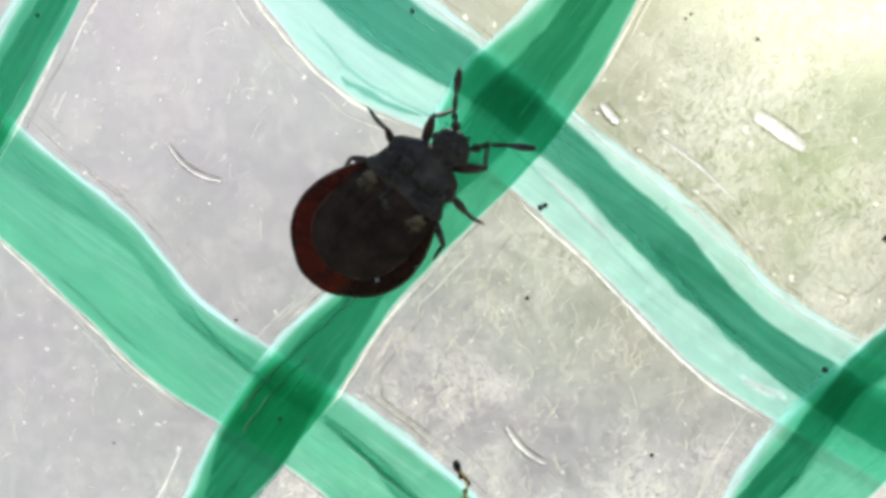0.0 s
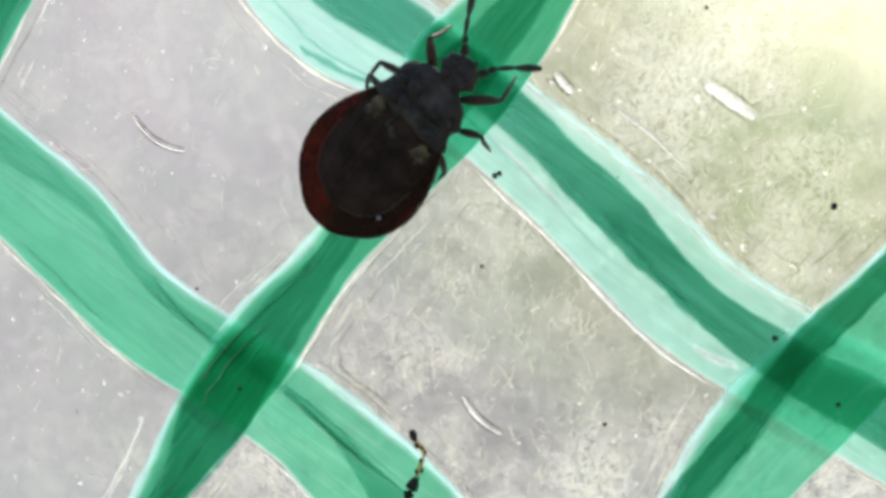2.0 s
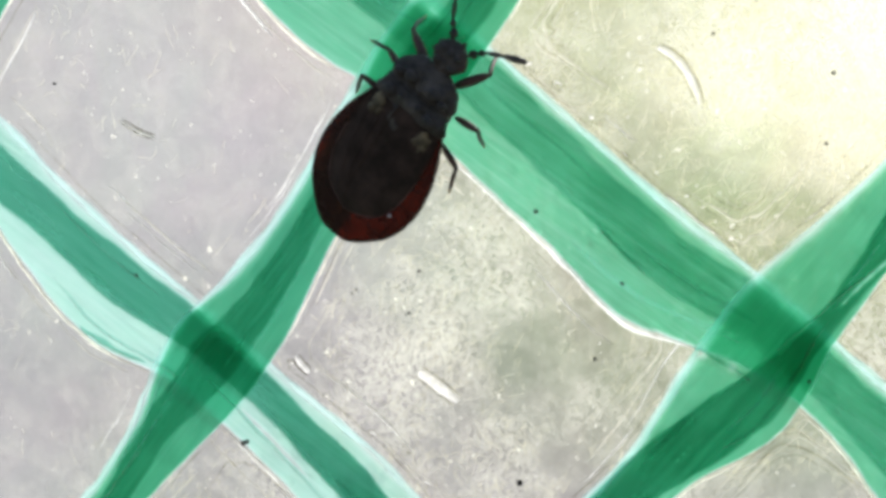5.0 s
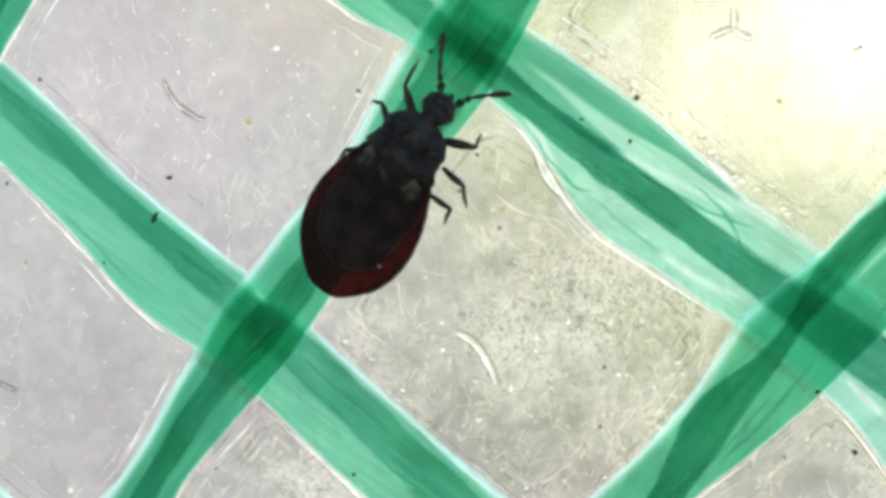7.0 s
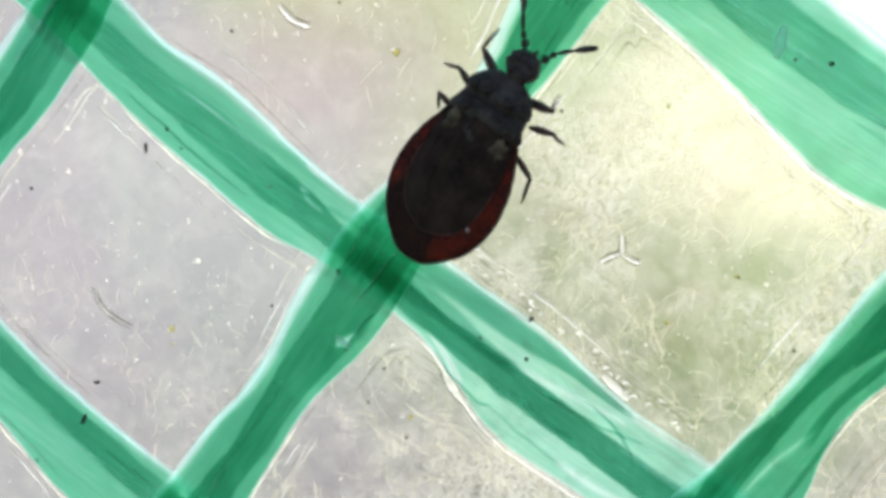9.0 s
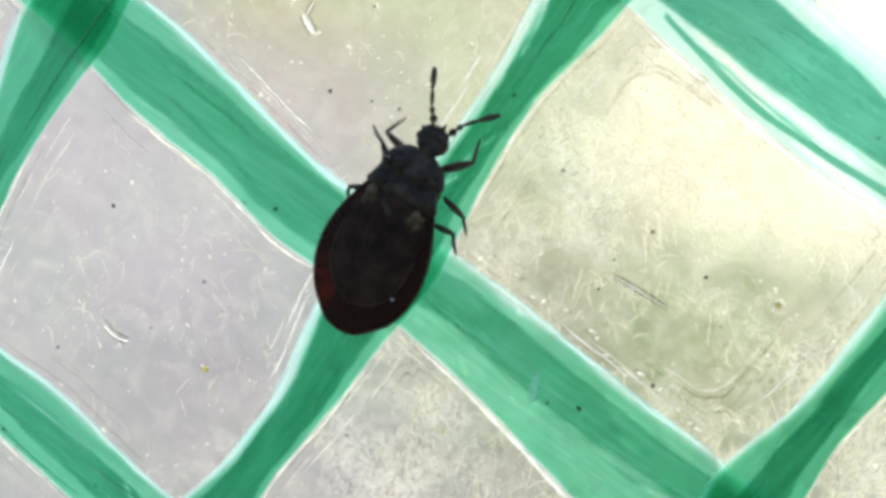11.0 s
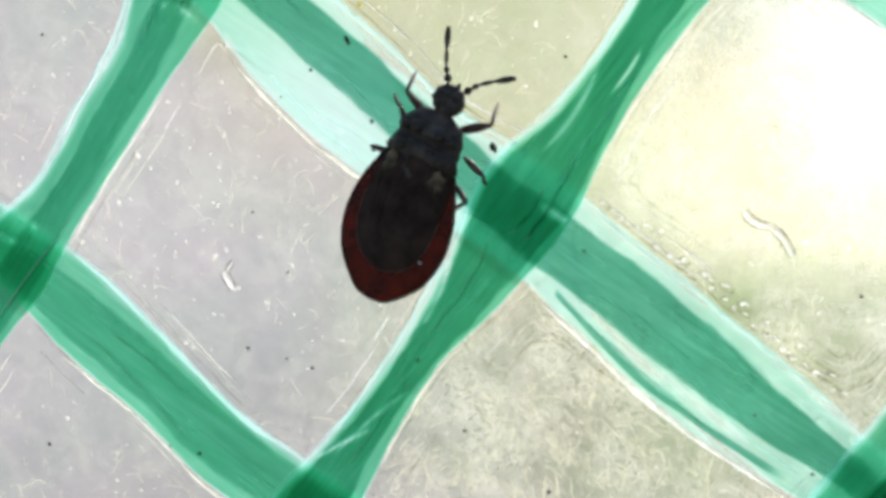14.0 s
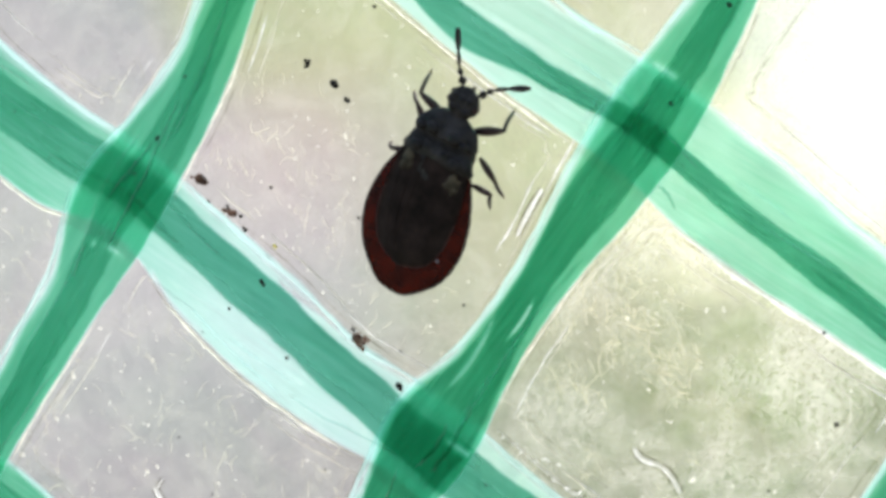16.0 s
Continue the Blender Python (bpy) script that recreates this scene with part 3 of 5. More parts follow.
tape("sloping", 1,
     [2.54, 2.48, 2.39, 2.25, 2.04, 1.83, 1.41, 1.19, 1.15, 0.81, 0.51, 0.27, 0.16, -0.19, -0.38, -0.48, -0.55],
     [-0.04, -0.05, -0.09, -0.19, -0.38, -0.72, -1.16, -1.76, -1.64, -1.92, -2.26, -2.68, -1.98, -1.99, -2.83, -2.90, -2.75],
     [0.51, 0.76, 1.02, 1.30, 1.50, 1.37, 1.06, 0.86, 0.71, 0.55, 0.14, -0.18, -0.07, -0.54, -0.67, -0.79, -0.90],
     [-0.12, 0.12, 0.35, 0.57, 0.69, 0.46, 0.24, -0.10, -0.35, -0.70, -1.15, -1.51, -1.38, -1.69, -2.29, -2.48, -2.55],
     [1.0, 1.0, 0.95, 1.0], [0.8, 0.8, 0.85, 0.9])
tape("sloping", 2,
     [1.64, 1.73, 1.80, 1.80, 1.62, 0.90, 0.89, 0.43, 0.26, 0.32, 0.25, -0.11, -0.06, -0.52, -1.10, -1.68, -2.22],
     [-0.35, -0.38, -0.44, -0.58, -0.86, -1.34, -1.73, -1.94, -1.75, -1.92, -2.89, -2.95, -2.92, -3.23, -4.12, -4.48, -4.69],
     [0.55, 0.64, 0.71, 0.73, 0.64, 0.25, 0.16, -0.16, -0.64, -0.83, -0.96, -1.06, -0.99, -0.94, -0.91, -0.90, -0.88],
     [-0.30, -0.24, -0.20, -0.19, -0.28, -0.69, -1.03, -1.31, -1.34, -1.67, -1.88, -1.99, -2.18, -2.32, -2.41, -2.46, -2.50],
     [1.10, 1.10, 0.60, 0.60], [0.8, 0.8, 1.9, 1.5])
tape("sloping", 3,
     [2.34, 1.98, 1.66, 1.57, 1.70, 1.57, 1.07, 0.59, 0.67, 0.68, 0.45, 0.27, 0.16, 0.12, 0.13, 0.16, 0.20],
     [-0.12, -0.19, -0.29, -0.45, -0.74, -1.28, -1.48, -1.95, -1.87, -2.12, -2.60, -3.16, -2.86, -2.76, -2.73, -2.72, -2.70],
     [1.76, 1.65, 1.51, 1.30, 1.04, 0.90, 0.62, 0.29, 0.19, 0.15, -0.08, -0.34, -0.34, -0.41, -0.42, -0.40, -0.37],
     [0.04, 0.01, -0.06, -0.20, -0.46, -0.81, -1.07, -1.50, -1.25, -1.08, -1.42, -1.50, -1.51, -1.52, -1.51, -1.48, -1.45],
     [1.0, 1.0, 0.95, 1.0], [0.7, 0.8, 0.8, 0.8])
tape("sloping", 4,
     [3.20, 2.88, 2.32, 2.11, 2.12, 1.72, 1.37, 0.88, 0.95, 0.57, 0.31, -0.01, -0.34, -0.44, -0.43, -0.37, -0.29],
     [-0.77, -0.88, -1.09, -1.29, -0.71, -1.57, -2.09, -2.18, -1.97, -2.32, -2.80, -2.97, -2.87, -2.86, -2.86, -2.86, -2.84],
     [1.78, 1.72, 1.65, 1.54, 1.60, 1.25, 0.88, 0.45, 0.20, 0.08, -0.17, -0.62, -1.00, -1.19, -1.16, -1.09, -1.00],
     [0.02, 0.01, -0.01, -0.08, 0.15, -0.18, -0.55, -1.00, -1.40, -1.63, -1.93, -2.05, -1.95, -2.26, -2.27, -2.28, -2.27],
     [0.9, 0.3, 0.4, 0.6], [1.0, 1.7, 1.6, 1.5])
tape("sloping", 5,
     [-0.45, -0.37, -0.24, -0.00, 0.38, 0.87, 1.30, 1.13, 1.09, 0.78, 0.32, -0.05, -0.16, -0.18, -0.16, -0.14, -0.11],
     [-0.74, -0.72, -0.72, -0.77, -0.88, -1.10, -1.43, -1.69, -1.78, -2.29, -2.41, -2.51, -2.55, -2.59, -2.61, -2.60, -2.58],
     [-0.54, -0.42, -0.29, -0.12, 0.05, 0.12, -0.12, -0.28, -0.14, -0.58, -0.82, -1.12, -1.21, -1.23, -1.22, -1.20, -1.18],
     [-0.96, -0.85, -0.73, -0.60, -0.51, -0.58, -1.20, -0.98, -0.79, -1.21, -1.55, -1.93, -2.04, -2.11, -2.16, -2.19, -2.22],
     [0.35, 0.35, 0.8, 0.8], [1.8, 1.8, 1.5, 1.5])
tape("rising", -1,
     [0.49, 0.38, 0.27, 0.17, 0.10, 0.06, 0.08, 0.16, 0.30, 0.48, 0.69, 0.90, 1.07, 1.16, 1.14, 0.99, 0.96, 1.14, 0.91, 1.43, 1.84, 1.04, 1.05, 1.15, 1.83, 1.36, 1.15, 1.65, 1.69, 1.60, 1.48, 1.37, 1.27],
     [-1.36, -1.44, -1.51, -1.58, -1.61, -1.60, -1.49, -1.36, -1.27, -1.16, -1.05, -0.92, -0.84, -0.86, -0.85, -1.20, -1.27, -1.02, -0.72, -0.69, -0.98, -0.88, -0.91, -0.97, -1.10, -0.96, -0.70, -0.13, 0.14, 0.25, 0.28, 0.26, 0.23],
     [0.09, -0.01, -0.11, -0.20, -0.29, -0.37, -0.41, -0.40, -0.33, -0.21, -0.03, 0.17, 0.37, 0.53, 0.57, 0.29, 0.27, 0.51, 0.39, 0.47, 0.57, 0.42, 0.43, 0.50, 0.78, 0.57, 0.73, 1.02, 1.17, 1.22, 1.22, 1.18, 1.13],
     [-1.10, -1.16, -1.21, -1.26, -1.28, -1.28, -1.24, -1.16, -1.05, -0.90, -0.73, -0.55, -0.37, -0.27, -0.33, -0.77, -0.73, -0.48, -0.42, -0.53, -0.71, -0.60, -0.58, -0.55, -0.44, -0.72, -0.32, 0.10, 0.33, 0.44, 0.48, 0.48, 0.46],
     [1.70, 1.70, 1.70, 1.70, 1.40, 1.30, 1.30, 1.30], [1.00, 1.00, 1.00, 1.00, 0.95, 0.90, 0.85, 0.85])
tape("rising", 0,
     [-0.37, -0.33, -0.23, 0.07, 0.58, 0.58, 0.16, 0.28, 0.91, 0.51, 0.37, 0.62, 0.85, 0.67, 0.46, 0.77, 0.82, 0.31, 0.29, 0.77, 0.70, 0.37, 0.39, 0.73, 1.20, 0.60, 0.59, 0.93, 1.14, 0.95, 0.85, 0.73, 0.62],
     [-1.45, -1.39, -1.34, -1.35, -1.53, -1.50, -1.32, -1.55, -1.88, -1.74, -1.28, -1.37, -1.59, -1.44, -1.31, -1.67, -1.53, -1.14, -1.35, -1.43, -1.58, -1.14, -0.98, -1.38, -1.55, -1.10, -1.00, -1.22, -1.25, -0.82, -0.28, -0.18, -0.19],
     [-0.18, -0.33, -0.44, -0.38, 0.30, 0.21, -0.18, 0.07, 0.15, -0.20, -0.13, 0.08, 0.08, -0.14, 0.00, 0.10, 0.40, 0.05, 0.02, 0.50, 0.40, 0.12, 0.15, 0.45, 0.85, 0.35, 0.36, 0.70, 0.41, 0.41, 0.43, 0.59, 0.78],
     [-0.83, -1.06, -1.28, -1.49, -1.59, -1.25, -1.04, -0.90, -1.25, -1.18, -0.89, -0.74, -1.08, -1.12, -1.12, -1.41, -1.29, -1.00, -1.15, -1.13, -1.20, -0.87, -0.90, -1.15, -1.40, -0.95, -0.62, -0.80, -0.71, -0.43, 0.15, 0.35, 0.45],
     [1.90, 1.80, 1.70, 1.40, 1.20, 1.20, 1.25, 1.30], [1.20, 1.20, 1.15, 1.10, 1.30, 1.30, 1.30, 1.25])
tape("rising", 1,
     [0.24, 0.20, 0.14, 0.06, -0.02, -0.05, 0.35, 0.92, 0.85, 0.60, 0.45, 0.81, 1.01, 0.56, 0.43, 0.71, 0.36, 0.19, 0.19, 0.13, 0.46, 0.03, 0.07, 0.29, 0.35, 0.60, 0.86, 1.04, 1.14, 1.17, 1.15, 1.10, 1.05],
     [-2.02, -2.02, -1.98, -1.89, -1.68, -1.70, -1.85, -1.92, -1.86, -1.64, -1.22, -2.00, -1.56, -1.31, -1.76, -2.05, -2.13, -1.54, -1.90, -1.96, -1.79, -1.46, -1.57, -1.52, -1.58, -1.64, -1.69, -1.71, -1.71, -1.71, -1.71, -1.70, -1.70],
     [-0.13, -0.08, -0.02, 0.05, 0.13, 0.15, 0.28, 0.45, 0.66, 0.48, 0.32, -0.22, -0.76, -0.38, 0.22, -0.16, 0.25, -0.14, -0.30, -0.28, -0.30, -0.35, -0.33, -0.70, -0.86, -0.92, -0.92, -0.88, -0.81, -0.73, -0.64, -0.55, -0.45],
     [-1.50, -1.43, -1.34, -1.18, -0.95, -0.70, -0.58, -0.44, -0.14, -0.34, -1.08, -1.68, -1.36, -1.30, -1.08, -0.72, -0.65, -0.64, -1.21, -1.51, -1.43, -1.07, -0.94, -1.21, -1.40, -1.50, -1.53, -1.51, -1.45, -1.38, -1.30, -1.21, -1.13],
     [1.10, 1.05, 1.20, 1.40, 1.60, 1.60, 1.60, 1.60], [1.80, 1.90, 1.80, 1.40, 1.40, 1.40, 1.40, 1.40])


def tuck(kind, index, rows, thick):
    """A further layer folded over a stretch of a tape: rows of step along it and the share of its width, from its left edge, that the layer covers."""
    way, base = (UP, ORIGIN + ACROSS * index) if kind == "rising" else (ACROSS, ORIGIN + UP * index)
    across = Vector((-way.y, way.x)).normalized()
    verts, faces, uvs, sides, wide, steps = [], [], [], [], 12, 60
    for k in range(steps + 1):
        u = k / steps * (len(rows) - 1)
        s, f0, f1 = (glide([row[c] for row in rows], u) for c in range(3))
        l, r = edge_at(kind, index, 0, s), edge_at(kind, index, 1, s)
        a, b = l + (r - l) * f0, l + (r - l) * f1 + 0.05 * noise.noise((s * 9, index, 3))
        ends = ease(k / 7) * ease((steps - k) / 7)
        for c in range(wide + 1):
            at = a + (b - a) * c / wide
            q = base + way * s + across * at
            verts.append(on_sheet(q.x, q.y, 0.31 + 0.03 * math.sin(math.pi * c / wide)))
            uvs.append((s * 10, at + 5))
            sides.append((c / wide, thick * ends * ease(min(c, wide - c) / 2.2)))
    for k in range(steps):
        faces += [(k * (wide + 1) + c, k * (wide + 1) + c + 1, (k + 1) * (wide + 1) + c + 1, (k + 1) * (wide + 1) + c) for c in range(wide)]
    link("tuck", verts, faces, FOLD, sheet, "second layer of green tape", uvs=uvs, sides=sides)


tuck("sloping", 2, [(0.08, 0.02, 0.42), (0.25, 0.02, 0.36), (0.42, 0.02, 0.27), (0.6, 0.02, 0.14), (0.78, 0.02, 0.08)], 1.1)
tuck("sloping", 2, [(0.0, 0.3, 0.8), (0.12, 0.32, 0.76), (0.25, 0.36, 0.68), (0.36, 0.38, 0.58), (0.5, 0.36, 0.46)], 0.8)
tuck("rising", 1, [(2.15, 0.62, 0.80), (2.4, 0.66, 0.82), (2.65, 0.72, 0.90), (2.85, 0.70, 0.92)], 1.2)
tuck("sloping", 4, [(0.2, 0.80, 0.86), (0.25, 0.824, 0.888), (0.41, 0.85, 0.93), (0.59, 0.854, 0.92), (0.74, 0.815, 0.89), (0.9, 0.79, 0.88)], 1.4)
tuck("sloping", 1, [(-0.95, 0.02, 0.3), (-0.6, 0.05, 0.42), (-0.3, 0.06, 0.45), (-0.05, 0.04, 0.5)], 0.3)
for index in (-2, 6):
    tape("sloping", index, [0.8] * 17, [-1.5] * 17, [0.2] * 17, [-0.9] * 17, [0.9] * 4, [0.9] * 4)
for index in (-2, 2):
    tape("rising", index, [0.8] * 33, [-1.5] * 33, [0.2] * 33, [-0.9] * 33, [1.2] * 8, [1.0] * 8)

def dark_crease(a, b, c, width):
    """A tapering tuck through three places on the tapes."""
    line = bend_points(a, b, c, 25)
    verts, faces, uvs, sides = [], [], [], []
    for k in range(25):
        f = k / 24
        q = Vector(line[k])
        d = (Vector(line[min(k + 1, 24)]) - Vector(line[max(k - 1, 0)])).normalized()
        w = width * (0.15 + 0.85 * math.sin(math.pi * f) ** 0.6) * (1 + 0.5 * noise.noise((f * 5, a[0] * 3, 0)))
        wobble = 0.05 * noise.noise((f * 6, a[1] * 2, 4))
        for g in (-1, -0.4, 0.4, 1):
            at = w * g + wobble
            verts.append(on_sheet(q.x - d.y * at, q.y + d.x * at, 0.43 + 0.04 * (1 - g * g)))
            uvs.append((f * 3, at))
            sides.append((0.5, 0.0 if abs(g) == 1 else 0.9))
    for k in range(24):
        faces += [(k * 4 + g, k * 4 + g + 1, k * 4 + g + 5, k * 4 + g + 4) for g in range(3)]
    link("crease", verts, faces, FOLD, sheet, "dark crease", uvs=uvs, sides=sides)


for sort, *row in CREASES_LOW + CREASES_MIDDLE + CREASES_UPPER + CREASES_TOP + CREASES_MORE:
    if sort == "D":
        dark_crease(*row)


def fibres():
    """Countless short pale filaments pressed into the film, in loose swarms."""
    rng = random.Random(77)
    verts, faces = [], []
    while len(faces) < 5 * 56000:
        x, z = rng.uniform(-24, 28), rng.uniform(-20, 42)
        thick = 0.46 + 1.2 * noise.noise((x * 0.21, z * 0.21, 3)) + 1.4 * noise.noise((x * 0.9, z * 0.9, 8))
        rel = Vector((x, z)) - ORIGIN
        column = (rel.x * UP.y - rel.y * UP.x) / (ACROSS.x * UP.y - ACROSS.y * UP.x)
        if rng.random() > thick * (1.0 if column > 0 else 0.16):
            continue
        heading = 1.5 + 1.7 * noise.noise((x * 0.16, z * 0.16, 1)) + rng.gauss(0, 0.5)
        bend, step, w = rng.gauss(0, 0.16), 0.03 + 0.15 * rng.random() ** 2, rng.uniform(0.006, 0.017)
        row = (rel.y * ACROSS.x - rel.x * ACROSS.y) / (ACROSS.x * UP.y - ACROSS.y * UP.x)
        if row > 1.2 and (column > 0.9 or (column > 0.05 and rng.random() < 0.3)):
            bend, step, w = bend * 1.3, step * 1.4, w * 1.7
        elif row < 0.8:
            step, w = step * 0.8, w * 0.75
        first = len(verts)
        for k in range(6):
            half = w * (0.25, 0.9, 1.0, 1.0, 0.8, 0.2)[k]
            c, s = math.cos(heading), math.sin(heading)
            verts += [on_sheet(x - s * half, z + c * half, -0.19), on_sheet(x + s * half, z - c * half, -0.19)]
            x, z, heading = x + c * step, z + s * step, heading + bend + rng.gauss(0, 0.2)
        faces += [(first + 2 * k, first + 2 * k + 1, first + 2 * k + 3, first + 2 * k + 2) for k in range(5)]
    ob = link("fibre", verts, faces, FIBRE, sheet, smooth=False)
    tagged(ob, "fine cream filaments in the film", kind="stuff")


def grit():
    """Fine white grains in the film."""
    rng = random.Random(78)
    verts, faces = [], []
    while len(faces) < 5200:
        x, z = rng.uniform(-24, 28), rng.uniform(-20, 42)
        if rng.random() > 0.4 + 1.1 * noise.noise((x * 0.3, z * 0.3, 21)) + 0.9 * noise.noise((x * 1.1, z * 1.1, 5)):
            continue
        size = 0.011 + 0.03 * rng.random() ** 4
        turn, long = rng.uniform(0, 6.28), rng.uniform(1.0, 2.0)
        first = len(verts)
        for k in range(6):
            a = k * math.pi / 3
            r = size * rng.uniform(0.7, 1.2)
            p, q = r * long * math.cos(a), r * math.sin(a)
            verts.append(on_sheet(x + p * math.cos(turn) - q * math.sin(turn), z + p * math.sin(turn) + q * math.cos(turn), -0.175))
        faces.append(tuple(range(first, first + 6)))
    ob = link("grit", verts, faces, GRIT, sheet, smooth=False)
    tagged(ob, "fine white grains in the film", kind="stuff")


def contour(i, j, rng):
    """Clear ridges that run round the corners of a cell of the net, with tinted strips painted as their dark lines."""
    up, ac = UP.normalized(), ACROSS.normalized()
    nu, na = Vector((-up.y, up.x)), Vector((-ac.y, ac.x))
    node = ORIGIN + UP * i + ACROSS * j
    det = nu.x * na.y - nu.y * na.x
    for su in (0, 1):
        for sa in (0, 1):
            a, b = edge_at("rising", j, su, i), edge_at("sloping", i, sa, j)
            corner = node + Vector((a * na.y - b * nu.y, nu.x * b - na.x * a)) / det
            side_u = up * (1 if sa == 0 else -1)
            side_a = ac * (-1 if su == 0 else 1)
            inset = 0.25
            for k in range(rng.randint(3, 6) // (1 if i > 0 else 3) if (j, su) in ((0, 1), (1, 0), (1, 1)) else rng.randint(0, 4) // 3):
                inset += rng.uniform(0.06, 0.24)
                inner = corner + (side_u + side_a) * inset * 0.9
                la, lb = rng.uniform(0.6, 3.2), rng.uniform(0.6, 3.2)
                wide, seed = rng.uniform(0.012, 0.036), rng.random() * 90
                pts = []
                for q in range(41):
                    f = q / 40
                    if f < 0.5:
                        p = inner + side_u * la * (1 - 2 * f) ** 1.5
                    else:
                        p = inner + side_a * lb * (2 * f - 1) ** 1.5
                    round_off = 0.25 * math.exp(-((f - 0.5) / 0.12) ** 2)
                    p = p + (side_u + side_a) * round_off
                    pts.append(p + Vector((noise.noise((f * 7, seed, 0)), noise.noise((f * 7, seed, 9)))) * 0.07)
                verts, faces = [], []
                for q, p in enumerate(pts):
                    d = (pts[min(q + 1, 40)] - pts[max(q - 1, 0)]).normalized()
                    w = wide * min(1, 0.1 + q / 8, 0.1 + (40 - q) / 8) * (0.9 + 0.6 * noise.noise((q * 0.3, seed, 4)))
                    for g in (-1, -0.4, 0.4, 1):
                        verts.append(on_sheet(p.x - d.y * w * g, p.y + d.x * w * g, -0.17 + 0.03 * (1 - g * g)))
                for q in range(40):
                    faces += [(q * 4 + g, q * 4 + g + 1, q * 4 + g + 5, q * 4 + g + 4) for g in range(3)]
                link("ripple", verts, faces, FAINT_SHADE_LINE if k % 2 else RIDGE, sheet)


fibres()
grit()
ripple_dice = random.Random(79)
for i in range(-2, 6):
    for j in range(-2, 3):
        contour(i, j, ripple_dice)

# ---- marks on the sheet ----
SPECKS_LOW = [
    (-14.25, -11.17, 0.07), (-0.08, -10.12, 0.13), (-9.48, -10.07, 0.13), (5.14, -9.14, 0.13), (3.66, -7.68, 0.15), (-10.59, -7.48, 0.10),
    (-3.16, -6.43, 0.11), (4.67, -4.59, 0.20), (-2.90, -4.24, 0.16), (-2.79, -4.18, 0.15), (-0.05, -4.14, 0.06), (11.50, -1.40, 0.10),
    (6.45, -1.22, 0.12), (1.69, -0.36, 0.10), (-15.57, 0.07, 0.12), (0.16, 0.07, 0.07), (0.27, 0.17, 0.08), (-5.97, 0.20, 0.13),
    (7.03, 0.70, 0.11), (1.93, 0.74, 0.10), (0.84, 2.23, 0.10), (4.87, 2.38, 0.13), (16.13, 3.76, 0.08), (17.79, 4.01, 0.16),
    (11.51, 4.21, 0.10)]
SPECKS_MIDDLE = [
    (-8.26, 5.31, 0.10), (16.83, 5.49, 0.13), (11.57, 5.81, 0.11), (8.88, 6.68, 0.09), (-2.38, 7.98, 0.10), (19.96, 8.07, 0.08),
    (8.79, 9.34, 0.10), (-5.27, 10.13, 0.11), (7.73, 10.26, 0.10), (-0.42, 10.43, 0.07), (8.18, 11.20, 0.10), (12.03, 11.62, 0.13),
    (18.68, 12.12, 0.10), (10.81, 12.14, 0.10), (5.03, 12.81, 0.10), (-4.09, 13.04, 0.11), (6.94, 13.81, 0.13), (17.30, 13.91, 0.09),
    (-2.16, 15.96, 0.11), (5.04, 16.07, 0.10), (2.47, 17.10, 0.08), (2.07, 17.62, 0.12), (12.88, 18.04, 0.10), (19.31, 19.11, 0.14),
    (18.48, 19.23, 0.10)]
SPECKS_HIGH = [
    (21.21, 19.82, 0.12), (4.04, 20.22, 0.10), (7.06, 20.89, 0.08), (16.06, 21.25, 0.07), (8.76, 22.27, 0.10), (19.80, 22.33, 0.10),
    (22.50, 22.68, 0.11), (20.19, 23.10, 0.08), (21.16, 23.82, 0.11), (10.97, 24.36, 0.13), (6.06, 24.40, 0.13), (10.04, 24.52, 0.09),
    (27.90, 24.70, 0.10), (18.88, 25.40, 0.10), (26.47, 26.17, 0.08), (14.53, 27.02, 0.10), (13.78, 27.25, 0.08), (17.60, 27.33, 0.13),
    (12.62, 27.53, 0.12), (28.95, 29.29, 0.10), (13.90, 29.72, 0.08), (22.14, 30.38, 0.10), (29.61, 30.56, 0.09), (17.46, 30.62, 0.08),
    (12.92, 31.41, 0.08)]
SPECKS_TOP = [
    (31.26, 32.37, 0.15), (16.46, 33.85, 0.13), (19.85, 34.10, 0.08), (13.90, 34.57, 0.07), (30.95, 34.73, 0.11), (14.77, 35.27, 0.11),
    (21.68, 35.39, 0.10), (6.67, 36.52, 0.10), (20.49, 37.02, 0.09), (15.42, 37.54, 0.10), (18.78, 37.82, 0.10), (14.31, 38.37, 0.10),
    (16.24, 38.72, 0.12), (12.02, 39.23, 0.13), (9.26, 39.74, 0.07), (27.24, 40.61, 0.12), (18.56, 41.07, 0.13), (8.23, 41.16, 0.08),
    (18.25, 41.51, 0.13), (13.79, 41.92, 0.10), (17.45, 42.17, 0.14), (28.69, 42.99, 0.16), (19.48, 43.52, 0.12)]
CRUMBS = [
    (-0.80, 9.30, 0.34, 0.12, 60), (-0.31, 10.42, 0.18, 0.10, 20), (1.43, 17.10, 0.32, 0.10, 90), (12.15, 12.69, 0.16, 0.13, 60), (15.83, 36.02, 0.25, 0.13, -60), (19.77, 33.09, 0.28, 0.17, -55),
    (14.09, 38.98, 0.42, 0.30, -40), (15.01, 38.03, 0.36, 0.22, -45), (18.60, 34.41, 0.50, 0.30, -40), (15.38, 37.54, 0.20, 0.10, -60), (12.82, 40.21, 0.20, 0.10, 50), (17.50, 42.09, 0.26, 0.12, 60),
    (18.25, 41.51, 0.30, 0.20, -40), (18.59, 41.06, 0.20, 0.16, -50)]
